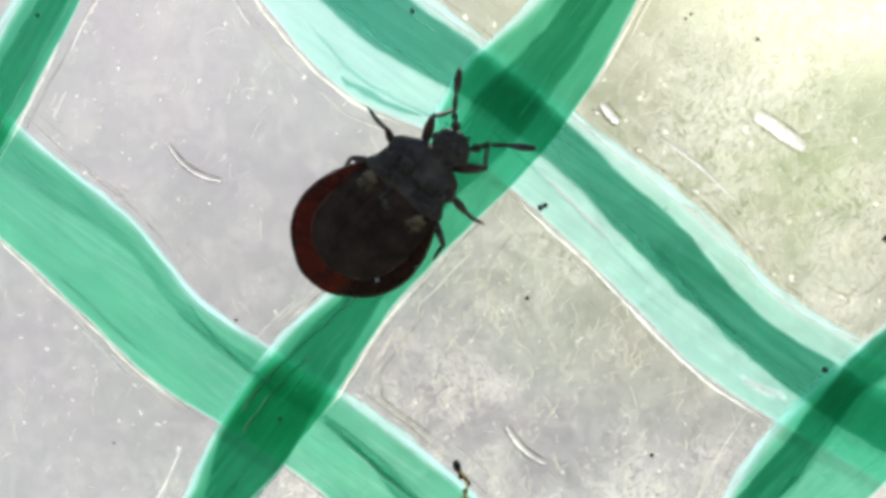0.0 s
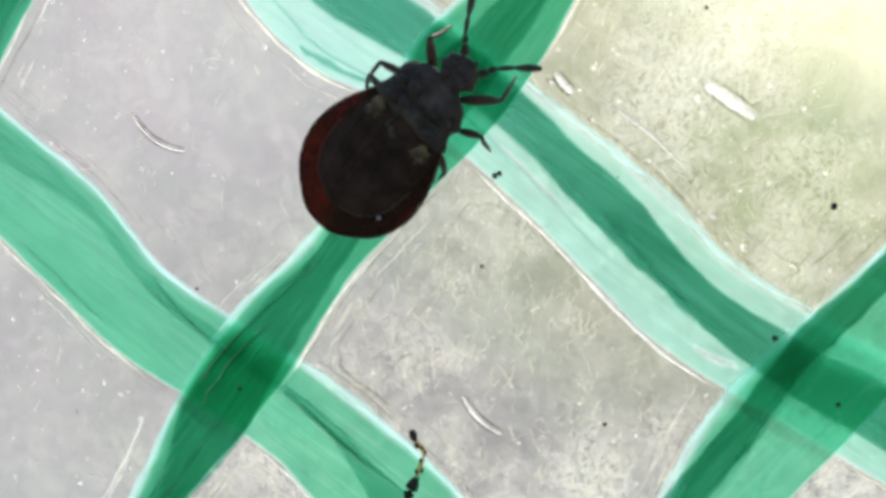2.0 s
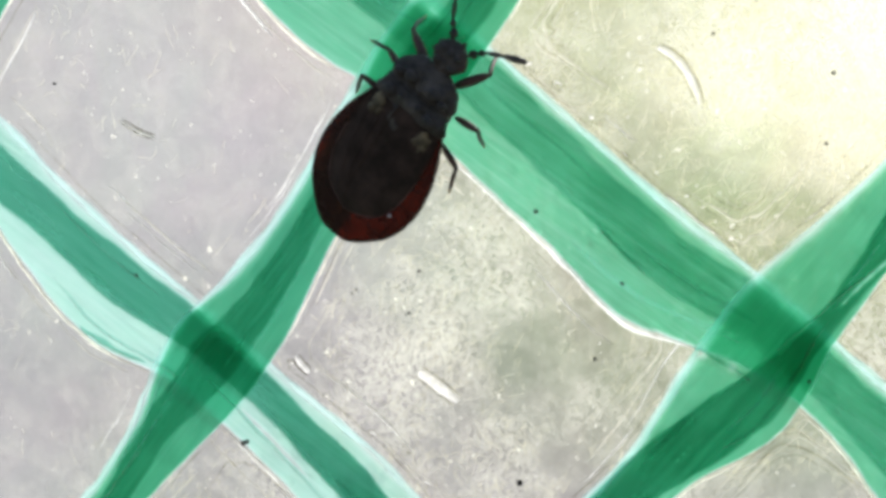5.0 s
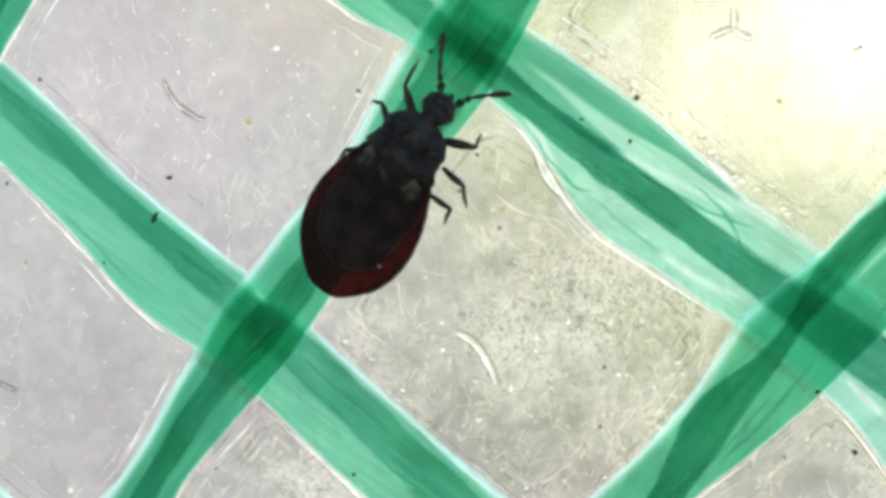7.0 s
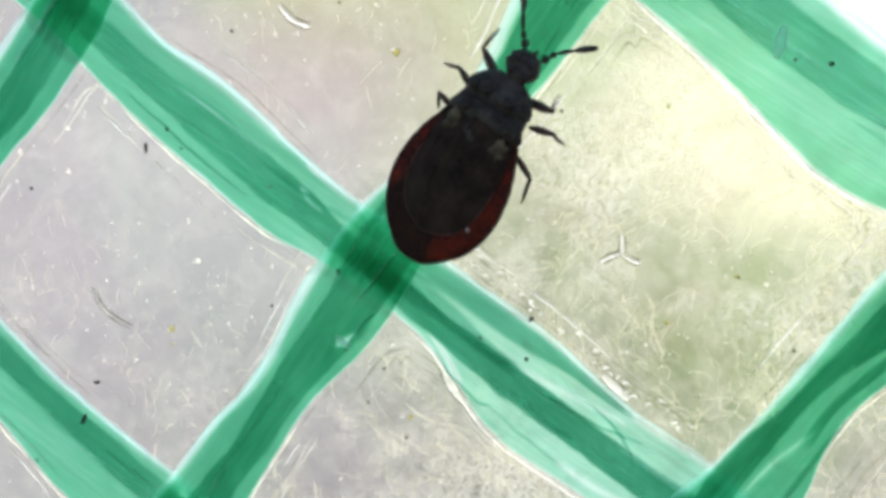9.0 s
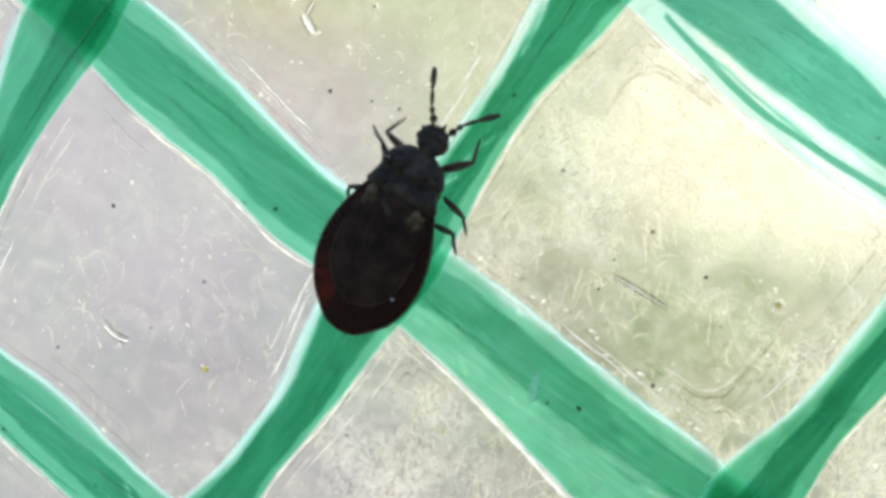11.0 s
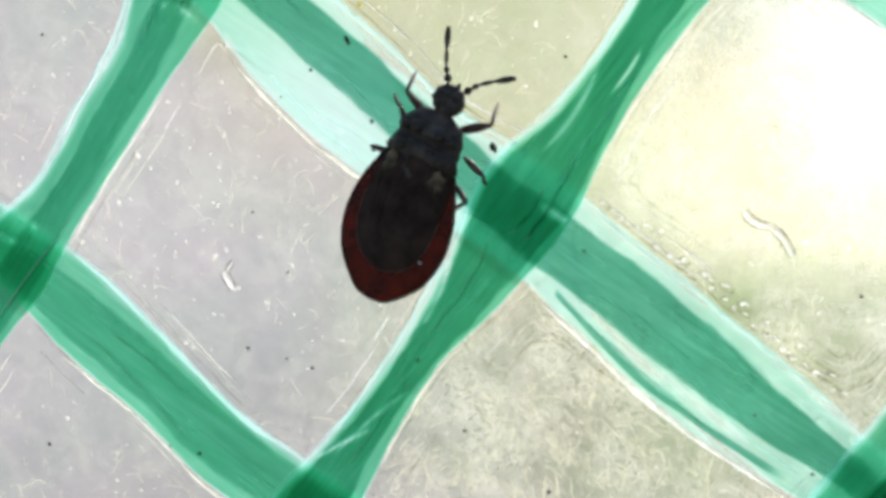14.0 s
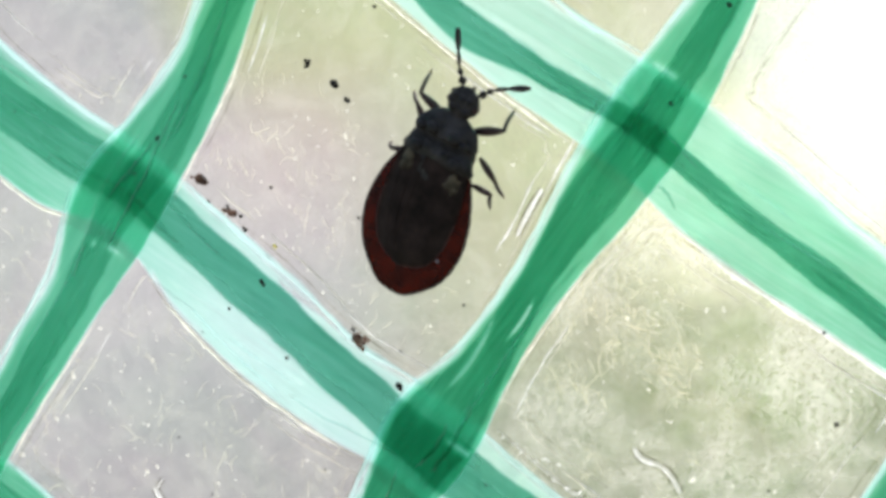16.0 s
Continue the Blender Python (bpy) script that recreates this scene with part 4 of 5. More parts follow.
FLECKS = [
    (-5.13, 7.81, 0.16), (1.79, 11.96, 0.24), (1.78, 11.51, 0.14), (15.59, 12.62, 0.16), (8.46, 19.62, 0.26), (15.52, 18.15, 0.16),
    (24.31, 21.94, 0.20), (17.28, 13.88, 0.14), (8.79, 9.77, 0.18), (22.40, 27.69, 0.20), (16.06, 37.01, 0.20), (9.38, 10.29, 0.11)]
SCRATCHES = [
    ((26.17, 31.41), (26.40, 31.11), (26.83, 30.97), 0.14),
    ((26.80, 30.97), (27.12, 30.68), (27.37, 30.21), 0.13),
    ((-3.67, -9.94), (-3.23, -10.50), (-2.66, -10.82), 0.12),
    ((-12.49, -3.09), (-11.95, -3.72), (-11.08, -4.00), 0.09),
    ((1.82, -2.03), (2.33, -2.35), (2.90, -2.75), 0.26),
    ((7.61, 6.39), (8.24, 5.93), (8.67, 5.05), 0.15),
    ((-0.68, 13.08), (-0.28, 12.40), (0.53, 11.95), 0.07),
    ((14.41, 14.90), (14.43, 14.61), (14.42, 14.36), 0.09),
    ((14.42, 14.39), (14.13, 14.30), (13.88, 14.14), 0.08),
    ((14.42, 14.39), (14.68, 14.22), (14.88, 14.17), 0.09),
    ((11.72, 29.64), (11.84, 29.40), (12.00, 29.12), 0.16),
    ((11.82, 29.61), (11.89, 29.76), (12.03, 29.96), 0.06),
    ((20.16, 22.60), (20.86, 22.20), (21.57, 21.75), 0.05),
    ((5.19, 20.94), (5.58, 20.53), (6.05, 20.37), 0.12),
    ((9.66, 11.22), (9.97, 10.61), (10.36, 10.17), 0.17),
    ((13.96, 11.19), (14.33, 10.83), (14.66, 10.54), 0.20),
    ((23.11, 37.22), (23.47, 37.92), (23.83, 38.48), 0.12),
    ((-1.60, -1.85), (-1.40, -2.11), (-1.20, -2.27), 0.16),
    ((-6.63, 4.37), (-6.12, 4.07), (-5.62, 3.93), 0.06),
]
STRAW_WAY = [(-4.87, -10.76), (-4.77, -11.00), (-4.56, -11.33), (-4.64, -11.74), (-4.79, -12.14), (-4.99, -12.62)]
FLAKES = [(18.12, 19.64, 0.42, 0.14, 80), (7.05, 11.89, 0.25, 0.09, -35)]


def scratch(path, width):
    a, b, c = (Vector(p) for p in path)
    verts, faces = [], []
    for k in range(17):
        f = k / 16
        q = a * (1 - f) * (1 - 2 * f) + b * 4 * f * (1 - f) + c * f * (2 * f - 1)
        d = (a * (4 * f - 3) + b * (4 - 8 * f) + c * (4 * f - 1)).normalized()
        w = width * 0.62 * (0.2 + 0.8 * math.sin(math.pi * (f * 0.9 + 0.05)) ** 0.5) * (0.9 + 0.4 * noise.noise((f * 6, width * 50, 0)))
        for g in (-1, -0.3, 0.3, 1):
            verts.append(on_sheet(q.x - d.y * w * g, q.y + d.x * w * g, -0.16 + 0.04 * (1 - g * g)))
    for k in range(16):
        faces += [(k * 4 + g, k * 4 + g + 1, k * 4 + g + 5, k * 4 + g + 4) for g in range(3)]
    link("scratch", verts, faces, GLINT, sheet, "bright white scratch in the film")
    # a tinted strip paints the shadow line on both flanks of the scratch
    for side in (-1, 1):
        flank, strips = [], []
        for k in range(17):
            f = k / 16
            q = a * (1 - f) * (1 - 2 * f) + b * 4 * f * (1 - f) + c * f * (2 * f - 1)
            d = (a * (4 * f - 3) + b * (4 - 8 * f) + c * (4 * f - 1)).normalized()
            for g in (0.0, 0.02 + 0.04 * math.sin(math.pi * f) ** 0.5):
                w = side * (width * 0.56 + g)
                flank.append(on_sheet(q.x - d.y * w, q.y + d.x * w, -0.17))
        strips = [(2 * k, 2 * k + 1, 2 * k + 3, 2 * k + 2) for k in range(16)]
        link("groove", flank, strips, SHADE_LINE, sheet)


for row in SCRATCHES:
    scratch(row[:3], row[3])


def lump(name, long, wide, high, mat, seed, rough=0.35):
    """An uneven crumb, lying flat."""
    bm = bmesh.new()
    bmesh.ops.create_icosphere(bm, subdivisions=2, radius=1.0)
    for v in bm.verts:
        k = 1 + rough * noise.noise(v.co * 1.7 + Vector((seed, seed * 0.7, 0)))
        v.co = Vector((v.co.x * long * k, v.co.y * high * k, v.co.z * wide * k)) * MM
    return part(name, bm, mat)


def settle(ob, x, z, off, turn=0.0):
    ob.matrix_basis = Matrix.Translation(on_sheet(x, z, off)) @ Matrix.Rotation(-radians(turn), 4, "Y")


def blister(x, z, r):
    """A small ring-shaped blister in the film."""
    rng = random.Random(int(x * 100))
    path = []
    for k in range(25):
        a = k * 2 * math.pi / 24
        w = r * (1 + 0.18 * noise.noise((math.cos(a) * 1.5, math.sin(a) * 1.5, x)))
        path.append(on_sheet(x + w * math.cos(a), z + w * math.sin(a), -0.18))
    link("blister", *tube(path, [MM * 0.03 * (1 + 0.4 * noise.noise((k * 0.5, x, 1))) for k in range(25)], 6), BEAD, sheet)


for x, z, r in ((24.33, 21.9, 0.16), (24.6, 21.5, 0.09), (24.96, 20.56, 0.07)):
    blister(x, z, r)


def bubbles(i, count, seed):
    """Clear bubbles along the upper edge of a sloping tape, where it was welded: the shade of an open rim and a
    crescent glint, both painted as flat strips.
    """
    rng = random.Random(seed)
    along = ACROSS.normalized()
    across = Vector((-along.y, along.x))
    for k in range(count):
        s = 0.16 + 0.74 * ((k + rng.random()) / count) ** 0.8
        long, wide, tilt = rng.uniform(0.08, 0.26), rng.uniform(0.06, 0.13), rng.uniform(-0.35, 0.35)
        out = 0.06 + wide + 0.4 * rng.random() ** 2
        centre = ORIGIN + UP * i + ACROSS * s + across * (edge_at("sloping", i, 0, s) + out)
        a0, r0 = rng.uniform(0.2, 1.6), rng.uniform(0, 6.28)
        rim, heavy = rng.uniform(2.6, 6.0), rng.uniform(0.018, 0.036)
        for name, mat, inner, outer, first, last, off in (("bubble_rim_shade", FAINT_SHADE_LINE if k % 3 else SHADE_LINE, 1.0 - heavy / wide, 1.0, r0, r0 + rim, -0.17),
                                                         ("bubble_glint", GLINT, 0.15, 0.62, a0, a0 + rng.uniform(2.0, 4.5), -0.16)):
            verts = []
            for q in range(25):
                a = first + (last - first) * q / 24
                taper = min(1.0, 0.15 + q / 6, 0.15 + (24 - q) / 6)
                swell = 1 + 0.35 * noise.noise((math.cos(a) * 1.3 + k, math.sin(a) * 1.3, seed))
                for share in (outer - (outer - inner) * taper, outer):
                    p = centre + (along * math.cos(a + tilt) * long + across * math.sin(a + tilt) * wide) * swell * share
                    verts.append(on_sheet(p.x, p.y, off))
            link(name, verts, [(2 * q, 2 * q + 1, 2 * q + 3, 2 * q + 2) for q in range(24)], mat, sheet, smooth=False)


for i, count in ((0, 7), (1, 8), (2, 30), (3, 14), (4, 34)):
    bubbles(i, count, 60 + i)
for k, (x, z, size) in enumerate(SPECKS_LOW + SPECKS_MIDDLE + SPECKS_HIGH + SPECKS_TOP):
    ob = lump("dirt_speck", size * 0.46, size * 0.42, size * 0.3, SOIL, k * 1.3)
    settle(ob, x, z, 0.38 + size * 0.1, k * 37)
    tagged(ob, "tiny black dirt speck stuck on the plastic sheet", "dirt speck", "dirt specks on the sheet")
for k, (x, z, long, wide, turn) in enumerate(CRUMBS):
    big = long * wide > 0.07
    size = 0.42 if big else 0.52
    ob = lump("soil_crumb", long * size, wide * size, wide * 0.35, CLOD if big else SOIL, k * 2.9 + 3, 1.1 if big else 0.5)
    settle(ob, x, z, 0.4, turn)
    dice = random.Random(k + 5)
    for c in range(6 if big else 0):
        grain = lump("crumb_grain", *(dice.uniform(0.12, 0.3) * wide * q for q in (1.2, 1.0, 0.8)), SOIL if c % 2 else CLOD, k + c * 3.1, 1.0)
        grain.parent = ob
        grain.location = Vector((dice.uniform(-0.75, 0.75) * long, 0.1 * wide, dice.uniform(-0.6, 0.6) * wide)) * MM
    tagged(ob, "dark brown crumb of soil stuck on the plastic sheet", "soil crumb", "soil crumbs on the sheet")
for k, (x, z, size) in enumerate(FLECKS):
    ob = lump("olive_fleck", size * 0.42, size * 0.3, size * 0.12, LICHEN, k * 4.1 + 9, 0.9)
    settle(ob, x, z, -0.1, k * 53)
    tagged(ob, "small olive-yellow fleck on the plastic sheet", "fleck", "olive flecks on the sheet")
for k, (x, z, long, wide, turn) in enumerate(FLAKES):
    ob = lump("pale_flake", long, wide, 0.05, ASH, k * 3.3 + 1, 0.3)
    settle(ob, x, z, 0.42, turn)
    tagged(ob, "thin pale grey flake lying on green tape", "flake", "pale flakes on the tapes")


def straw_bit():
    """A bent yellow straw with two black ends."""
    whole = tagged(new("straw_bit"), "bent yellow plant fibre with dark ends stuck on the sheet", "plant fibre")
    pts = [on_sheet(x, z, 0.32 + 0.1 * k % 0.2) for k, (x, z) in enumerate(STRAW_WAY)]
    whole.location = pts[0]
    pts = [p - whole.location for p in pts]
    fine = []
    for k in range(25):
        u = k / 24 * (len(pts) - 1)
        fine.append(Vector([glide([p[c] for p in pts], u) for c in range(3)]))
    link("stalk", *tube(fine, [MM * (0.05 + 0.03 * noise.noise((k * 0.4, 3, 1))) for k in range(25)], 8), STRAW, whole, "yellow stalk")
    dice = random.Random(41)
    for k in range(9):
        speck = lump("soil_grain", *(dice.uniform(0.03, 0.08) for c in range(3)), SOIL, k * 1.9, 0.9)
        speck.parent = whole
        speck.location = fine[2 + 2 * k] + Vector((dice.uniform(-0.06, 0.06), -0.04, dice.uniform(-0.06, 0.06))) * MM
    link("dark_tip", *tube(fine[18:], [MM * (0.06 + 0.11 * math.sin(math.pi * k / 6)) for k in range(7)], 8), SOIL, whole, "swollen black tip")
    link("dark_end", *tube(fine[:6], [MM * (0.05 + 0.06 * math.sin(math.pi * k / 5)) for k in range(6)], 8), SOIL, whole, "black end")


straw_bit()

# ---- the bug ----
AXIS, DECK = -0.19, 0.55


def loft(stations, sides=24, power=2.0, bumps=0.0, seed=0.0):
    """Rings along the body: (y, half width, middle height, height above, depth below)."""
    verts, faces = [], []
    for y, w, zc, top, under in stations:
        for s in range(sides):
            a = 2 * math.pi * s / sides
            c, d = math.cos(a), math.sin(a)
            x = w * math.copysign(abs(c) ** (2 / power), c)
            z = (top if d > 0 else under) * math.copysign(abs(d) ** (2 / power), d)
            k = bumps * noise.noise((x * 3 + seed, y * 3, z * 4))
            verts.append(Vector(((AXIS + x * (1 + k)), y, zc + z * (1 + 2 * k))) * MM)
    n = len(stations)
    for k in range(n - 1):
        for s in range(sides):
            t = (s + 1) % sides
            faces.append((k * sides + s, (k + 1) * sides + s, (k + 1) * sides + t, k * sides + t))
    faces.append(tuple(range(sides)))
    faces.append(tuple(reversed(range((n - 1) * sides, n * sides))))
    return verts, faces


def curve_of(rows, count):
    """Finer rows, gliding through the given ones."""
    return [tuple(glide([r[c] for r in rows], u) for c in range(len(rows[0]))) for u in np.linspace(0, len(rows) - 1, count)]


def half_width(y, rows):
    for (y0, w0), (y1, w1) in zip(rows, rows[1:]):
        if y1 <= y <= y0:
            return w0 + (w1 - w0) * (y - y0) / (y1 - y0)
    return 0.0


BODY_EDGE = [(1.15, 0.98), (0.75, 1.16), (0.3, 1.35), (-0.1, 1.47), (-0.5, 1.54), (-0.9, 1.56), (-1.3, 1.51), (-1.7, 1.39),
             (-2.08, 1.18), (-2.40, 0.89), (-2.68, 0.58), (-2.80, 0.36), (-2.84, 0.05)]
WING_EDGE = [(1.2, 0.95), (0.8, 1.06), (0.3, 1.13), (-0.2, 1.14), (-0.7, 1.12), (-1.1, 1.05), (-1.5, 0.88), (-1.8, 0.58), (-2.0, 0.08)]


def bug_body(bug):
    rows = [(y, w, DECK, 0.05 + 0.04 * w, 0.10 + 0.10 * w) for y, w in BODY_EDGE]
    fine = [(y, w * (1 + 0.018 * (abs(math.sin(math.pi * (y + 0.35) / 0.6)) - 0.6)), *rest) for y, w, *rest in curve_of(rows, 80)]
    abdomen = link("abdomen", *loft(fine, 36, 2.4, 0.03), RIM, bug, "flat see-through red-brown abdomen with a wide rim")
    # dark outer margin, both sides round the tail
    edge = [(AXIS - w, y) for y, w in BODY_EDGE] + [(AXIS + w, y) for y, w in reversed(BODY_EDGE)]
    ring = []
    for u in np.linspace(0, len(edge) - 1, 110):
        ring.append(Vector((glide([e[0] for e in edge], u), glide([e[1] for e in edge], u), DECK)) * MM)
    link("margin", *tube(ring, [MM * 0.035 * (1 + 0.5 * noise.noise((k * 0.45, 2, 0))) for k in range(110)], 6), LEG, abdomen, "dark beaded margin")
    # dark joints between the rim's plates
    for y in (0.25, -0.35, -0.95, -1.5, -1.95):
        for s in (-1, 1):
            w0, w1 = half_width(y, WING_EDGE) * 0.9, half_width(y - 0.12, BODY_EDGE) * 0.98
            a, b = Vector((AXIS + s * w0, y, DECK + 0.05)), Vector((AXIS + s * w1, y - 0.12, DECK))
            link("plate_joint", *tube([a * MM, (a + b) / 2 * MM + Vector((0, 0, 0.02 * MM)), b * MM], [MM * 0.012, MM * 0.010, MM * 0.006], 5), LEG, abdomen)
    # darker keel under the wings
    keel = [(1.2, 0.7, DECK - 0.1, 0.1, 0.42), (0.5, 0.85, DECK - 0.1, 0.1, 0.42), (-0.5, 0.85, DECK - 0.1, 0.1, 0.34), (-1.3, 0.6, DECK - 0.1, 0.1, 0.25), (-1.8, 0.15, DECK - 0.1, 0.05, 0.1)]
    link("belly", *loft(curve_of(keel, 20), 20), BLACK, bug)


def bug_wings(bug):
    """The two sooty wings, lapped over one another, each a thin arched plate."""
    for s, name in ((-1, "left"), (1, "right")):
        verts, faces, count, wide = [], [], 44, 12
        for k in range(count + 1):
            u = k / count * (len(WING_EDGE) - 1)
            y = glide([r[0] for r in WING_EDGE], u)
            w = max(0.02, glide([r[1] for r in WING_EDGE], u))
            lap = 0.22 * w
            for c in range(wide + 1):
                g = c / wide
                x = s * (-lap + (w + lap) * g)
                rise = 0.20 * (1 - (x / (w + 1e-6)) ** 2) * min(1, w) + 0.02 * noise.noise((x * 4, y * 3, s))
                vein = 0.025 * math.exp(-((abs(x) - 0.62 * w) / 0.05) ** 2)
                verts.append(Vector((AXIS + x, y, DECK + 0.12 + rise + vein + (0.015 if s > 0 else 0))) * MM)
        top = len(verts)
        verts += [v - Vector((0, 0, 0.05 * MM)) for v in verts]
        row = wide + 1
        for k in range(count):
            for c in range(wide):
                a = k * row + c
                q = (a, a + 1, a + row + 1, a + row)
                faces.append(q if s < 0 else q[::-1])
                q = tuple(i + top for i in q)
                faces.append(q[::-1] if s < 0 else q)
            for c in (0, wide):
                a = k * row + c
                faces.append((a, a + row, a + row + top, a + top))
        for k in (0, count):
            for c in range(wide):
                a = k * row + c
                faces.append((a, a + 1, a + 1 + top, a + top))
        wing = link("wing", verts, faces, WING, bug, "sooty black folded wing")
        # pale patch at the wing's root, and veins
        for k, (px, py, size) in enumerate(((0.74, 0.80, 0.21), (0.80, 0.58, 0.11), (0.60, 0.68, 0.10))):
            spot = lump("pale_patch", size, size * 1.25, 0.06, PALE, 3 + s + k, 0.8)
            spot.parent = wing
            high = DECK + 0.11 + 0.20 * (1 - (px / 1.08) ** 2)
            spot.matrix_basis = Matrix.Translation(Vector((AXIS + s * px, py, high)) * MM) @ Matrix.Rotation(radians(s * 20), 4, "Y") @ Matrix.Rotation(radians(90), 4, "X")
        for out in (0.42, 0.72):
            line = []
            for k in range(14):
                y = 0.55 - 1.75 * k / 13
                w = half_width(y, WING_EDGE)
                x = out * w * (1 - 0.25 * (k / 13) ** 2)
                line.append(Vector((AXIS + s * x, y, DECK + 0.135 + 0.20 * (1 - (x / w) ** 2) * min(1, w))) * MM)
            link("vein", *tube(line, [MM * 0.013] * 14, 5), WING, wing)
    # thickened hind edge of the wings
    rim = [(AXIS - w, y) for y, w in WING_EDGE[3:]] + [(AXIS + w, y) for y, w in reversed(WING_EDGE[3:])]
    line = [Vector((glide([e[0] for e in rim], u), glide([e[1] for e in rim], u), DECK + 0.13)) * MM for u in np.linspace(0, len(rim) - 1, 60)]
    link("wing_edge", *tube(line, [MM * 0.022 * (1 + 0.5 * noise.noise((k * 0.3, 4, 1))) for k in range(60)], 6), LEG, bug, "thin brown edge of the folded wings")
    dot = lump("white_dust_grain", 0.05, 0.05, 0.04, DUST, 7)
    dot.parent = bug
    dot.location = Vector((0.86, -1.34, DECK + 0.12)) * MM
    tagged(dot, "white dust grain")


def bug_thorax(bug):
    shield = [(0.98, 0.94, DECK + 0.05, 0.14, 0.3), (1.12, 1.01, DECK + 0.06, 0.24, 0.36), (1.3, 0.99, DECK + 0.07, 0.29, 0.4), (1.48, 0.96, DECK + 0.06, 0.24, 0.4),
              (1.60, 0.93, DECK + 0.04, 0.14, 0.4), (1.74, 0.94, DECK + 0.05, 0.27, 0.38), (1.95, 0.88, DECK + 0.04, 0.28, 0.34), (2.1, 0.80, DECK + 0.03, 0.23, 0.28),
              (2.22, 0.67, DECK + 0.02, 0.18, 0.22), (2.33, 0.52, DECK + 0.02, 0.13, 0.18), (2.40, 0.34, DECK + 0.01, 0.08, 0.12)]
    pronotum = link("pronotum", *loft(curve_of(shield, 60), 48, 2.5, 0.15, 4), BLACK, bug, "matt black pitted shield with a cross groove")
    for s in (-1, 1):
        for x, y, r in ((0.34, 1.86, 0.22), (0.66, 1.80, 0.14), (0.62, 1.28, 0.22), (0.26, 1.36, 0.16)):
            bump = lump("boss", r, r * 0.8, 0.14, BLACK, x * 9 + s, 0.3)
            bump.parent = pronotum
            bump.matrix_basis = Matrix.Translation(Vector((AXIS + s * x, y, DECK + 0.27)) * MM) @ Matrix.Rotation(radians(90), 4, "X")
    tri = [(1.14, 0.58, DECK + 0.20, 0.1, 0.1), (0.9, 0.48, DECK + 0.22, 0.11, 0.1), (0.6, 0.32, DECK + 0.24, 0.09, 0.1), (0.35, 0.15, DECK + 0.25, 0.06, 0.1), (0.22, 0.04, DECK + 0.25, 0.03, 0.05)]
    link("scutellum", *loft(curve_of(tri, 20), 20, 2.2, 0.06, 8), BLACK, bug, "black rounded triangular plate")


def bug_head(bug):
    """A blunt square head on a short neck, set a little off the body's axis, with a spur beside each feeler."""
    side = 0.11
    rows = [(2.24, 0.30, DECK, 0.10, 0.16), (2.38, 0.25, DECK, 0.12, 0.16), (2.44, 0.30, DECK + 0.01, 0.15, 0.18), (2.56, 0.39, DECK + 0.01, 0.19, 0.2), (2.70, 0.42, DECK + 0.02, 0.21, 0.2),
            (2.84, 0.40, DECK + 0.02, 0.2, 0.18), (2.96, 0.37, DECK + 0.02, 0.18, 0.15), (3.06, 0.29, DECK + 0.02, 0.14, 0.12), (3.12, 0.18, DECK + 0.01, 0.10, 0.09), (3.15, 0.05, DECK, 0.05, 0.05)]
    verts, faces = loft(curve_of(rows, 44), 32, 2.6, 0.16, 12)
    shifted = [v + Vector((side * MM * min(1.0, max(0.0, (v.y / MM - 2.1) / 0.3)), 0, 0)) for v in verts]
    head = link("head", shifted, faces, BLACK, bug, "rough square black head on a short neck")
    middle = AXIS + side
    for x, y, size in ((0.0, 2.86, 0.12), (-0.2, 2.58, 0.13), (0.2, 2.58, 0.13), (-0.2, 2.88, 0.10), (0.21, 2.86, 0.10), (0.0, 2.64, 0.09)):
        knob = lump("head_knob", size, size, 0.07, BLACK, x * 20 + y, 0.5)
        knob.parent = head
        knob.matrix_basis = Matrix.Translation(Vector((middle + x, y, DECK + 0.18)) * MM) @ Matrix.Rotation(radians(90), 4, "X")
    for s in (-1, 1):
        eye = lump("eye", 0.10, 0.11, 0.12, LEG, 5 + s, 0.1)
        eye.parent = head
        eye.location = Vector((middle + s * 0.38, 2.72, DECK + 0.04)) * MM
    for name, way, girth in (("antenna_socket", ((-0.26, 2.92), (-0.27, 3.04), (-0.26, 3.16)), 0.10), ("antenna_socket", ((0.14, 2.90), (0.21, 2.99), (0.25, 3.06)), 0.09),
                             ("spur", ((0.02, 2.95), (0.05, 3.12), (0.05, 3.25)), 0.09), ("spur", ((-0.38, 2.80), (-0.45, 2.92), (-0.48, 2.98)), 0.09)):
        line = [Vector((x, y, DECK + 0.05)) * MM for x, y in way]
        link(name, *tube(line, [MM * girth, MM * girth * 0.8, MM * 0.03], 8), BLACK, head)


def limb_piece(name, start, end, radii, mat, parent, label="", sag=0.0):
    """A tapering joint along its own x axis."""
    way = [Vector((start + (end - start) * q / 10, 0, sag * math.sin(math.pi * q / 10))) * MM for q in range(11)]
    r0, rm, r1 = radii
    thick = [MM * (r0 * (1 - f) * (1 - 2 * f) + rm * 4 * f * (1 - f) + r1 * f * (2 * f - 1)) for f in (q / 10 for q in range(11))]
    return link(name, *tube(way, thick, 8), mat, parent, label)


MOVERS = {}
SHIN = 1.08


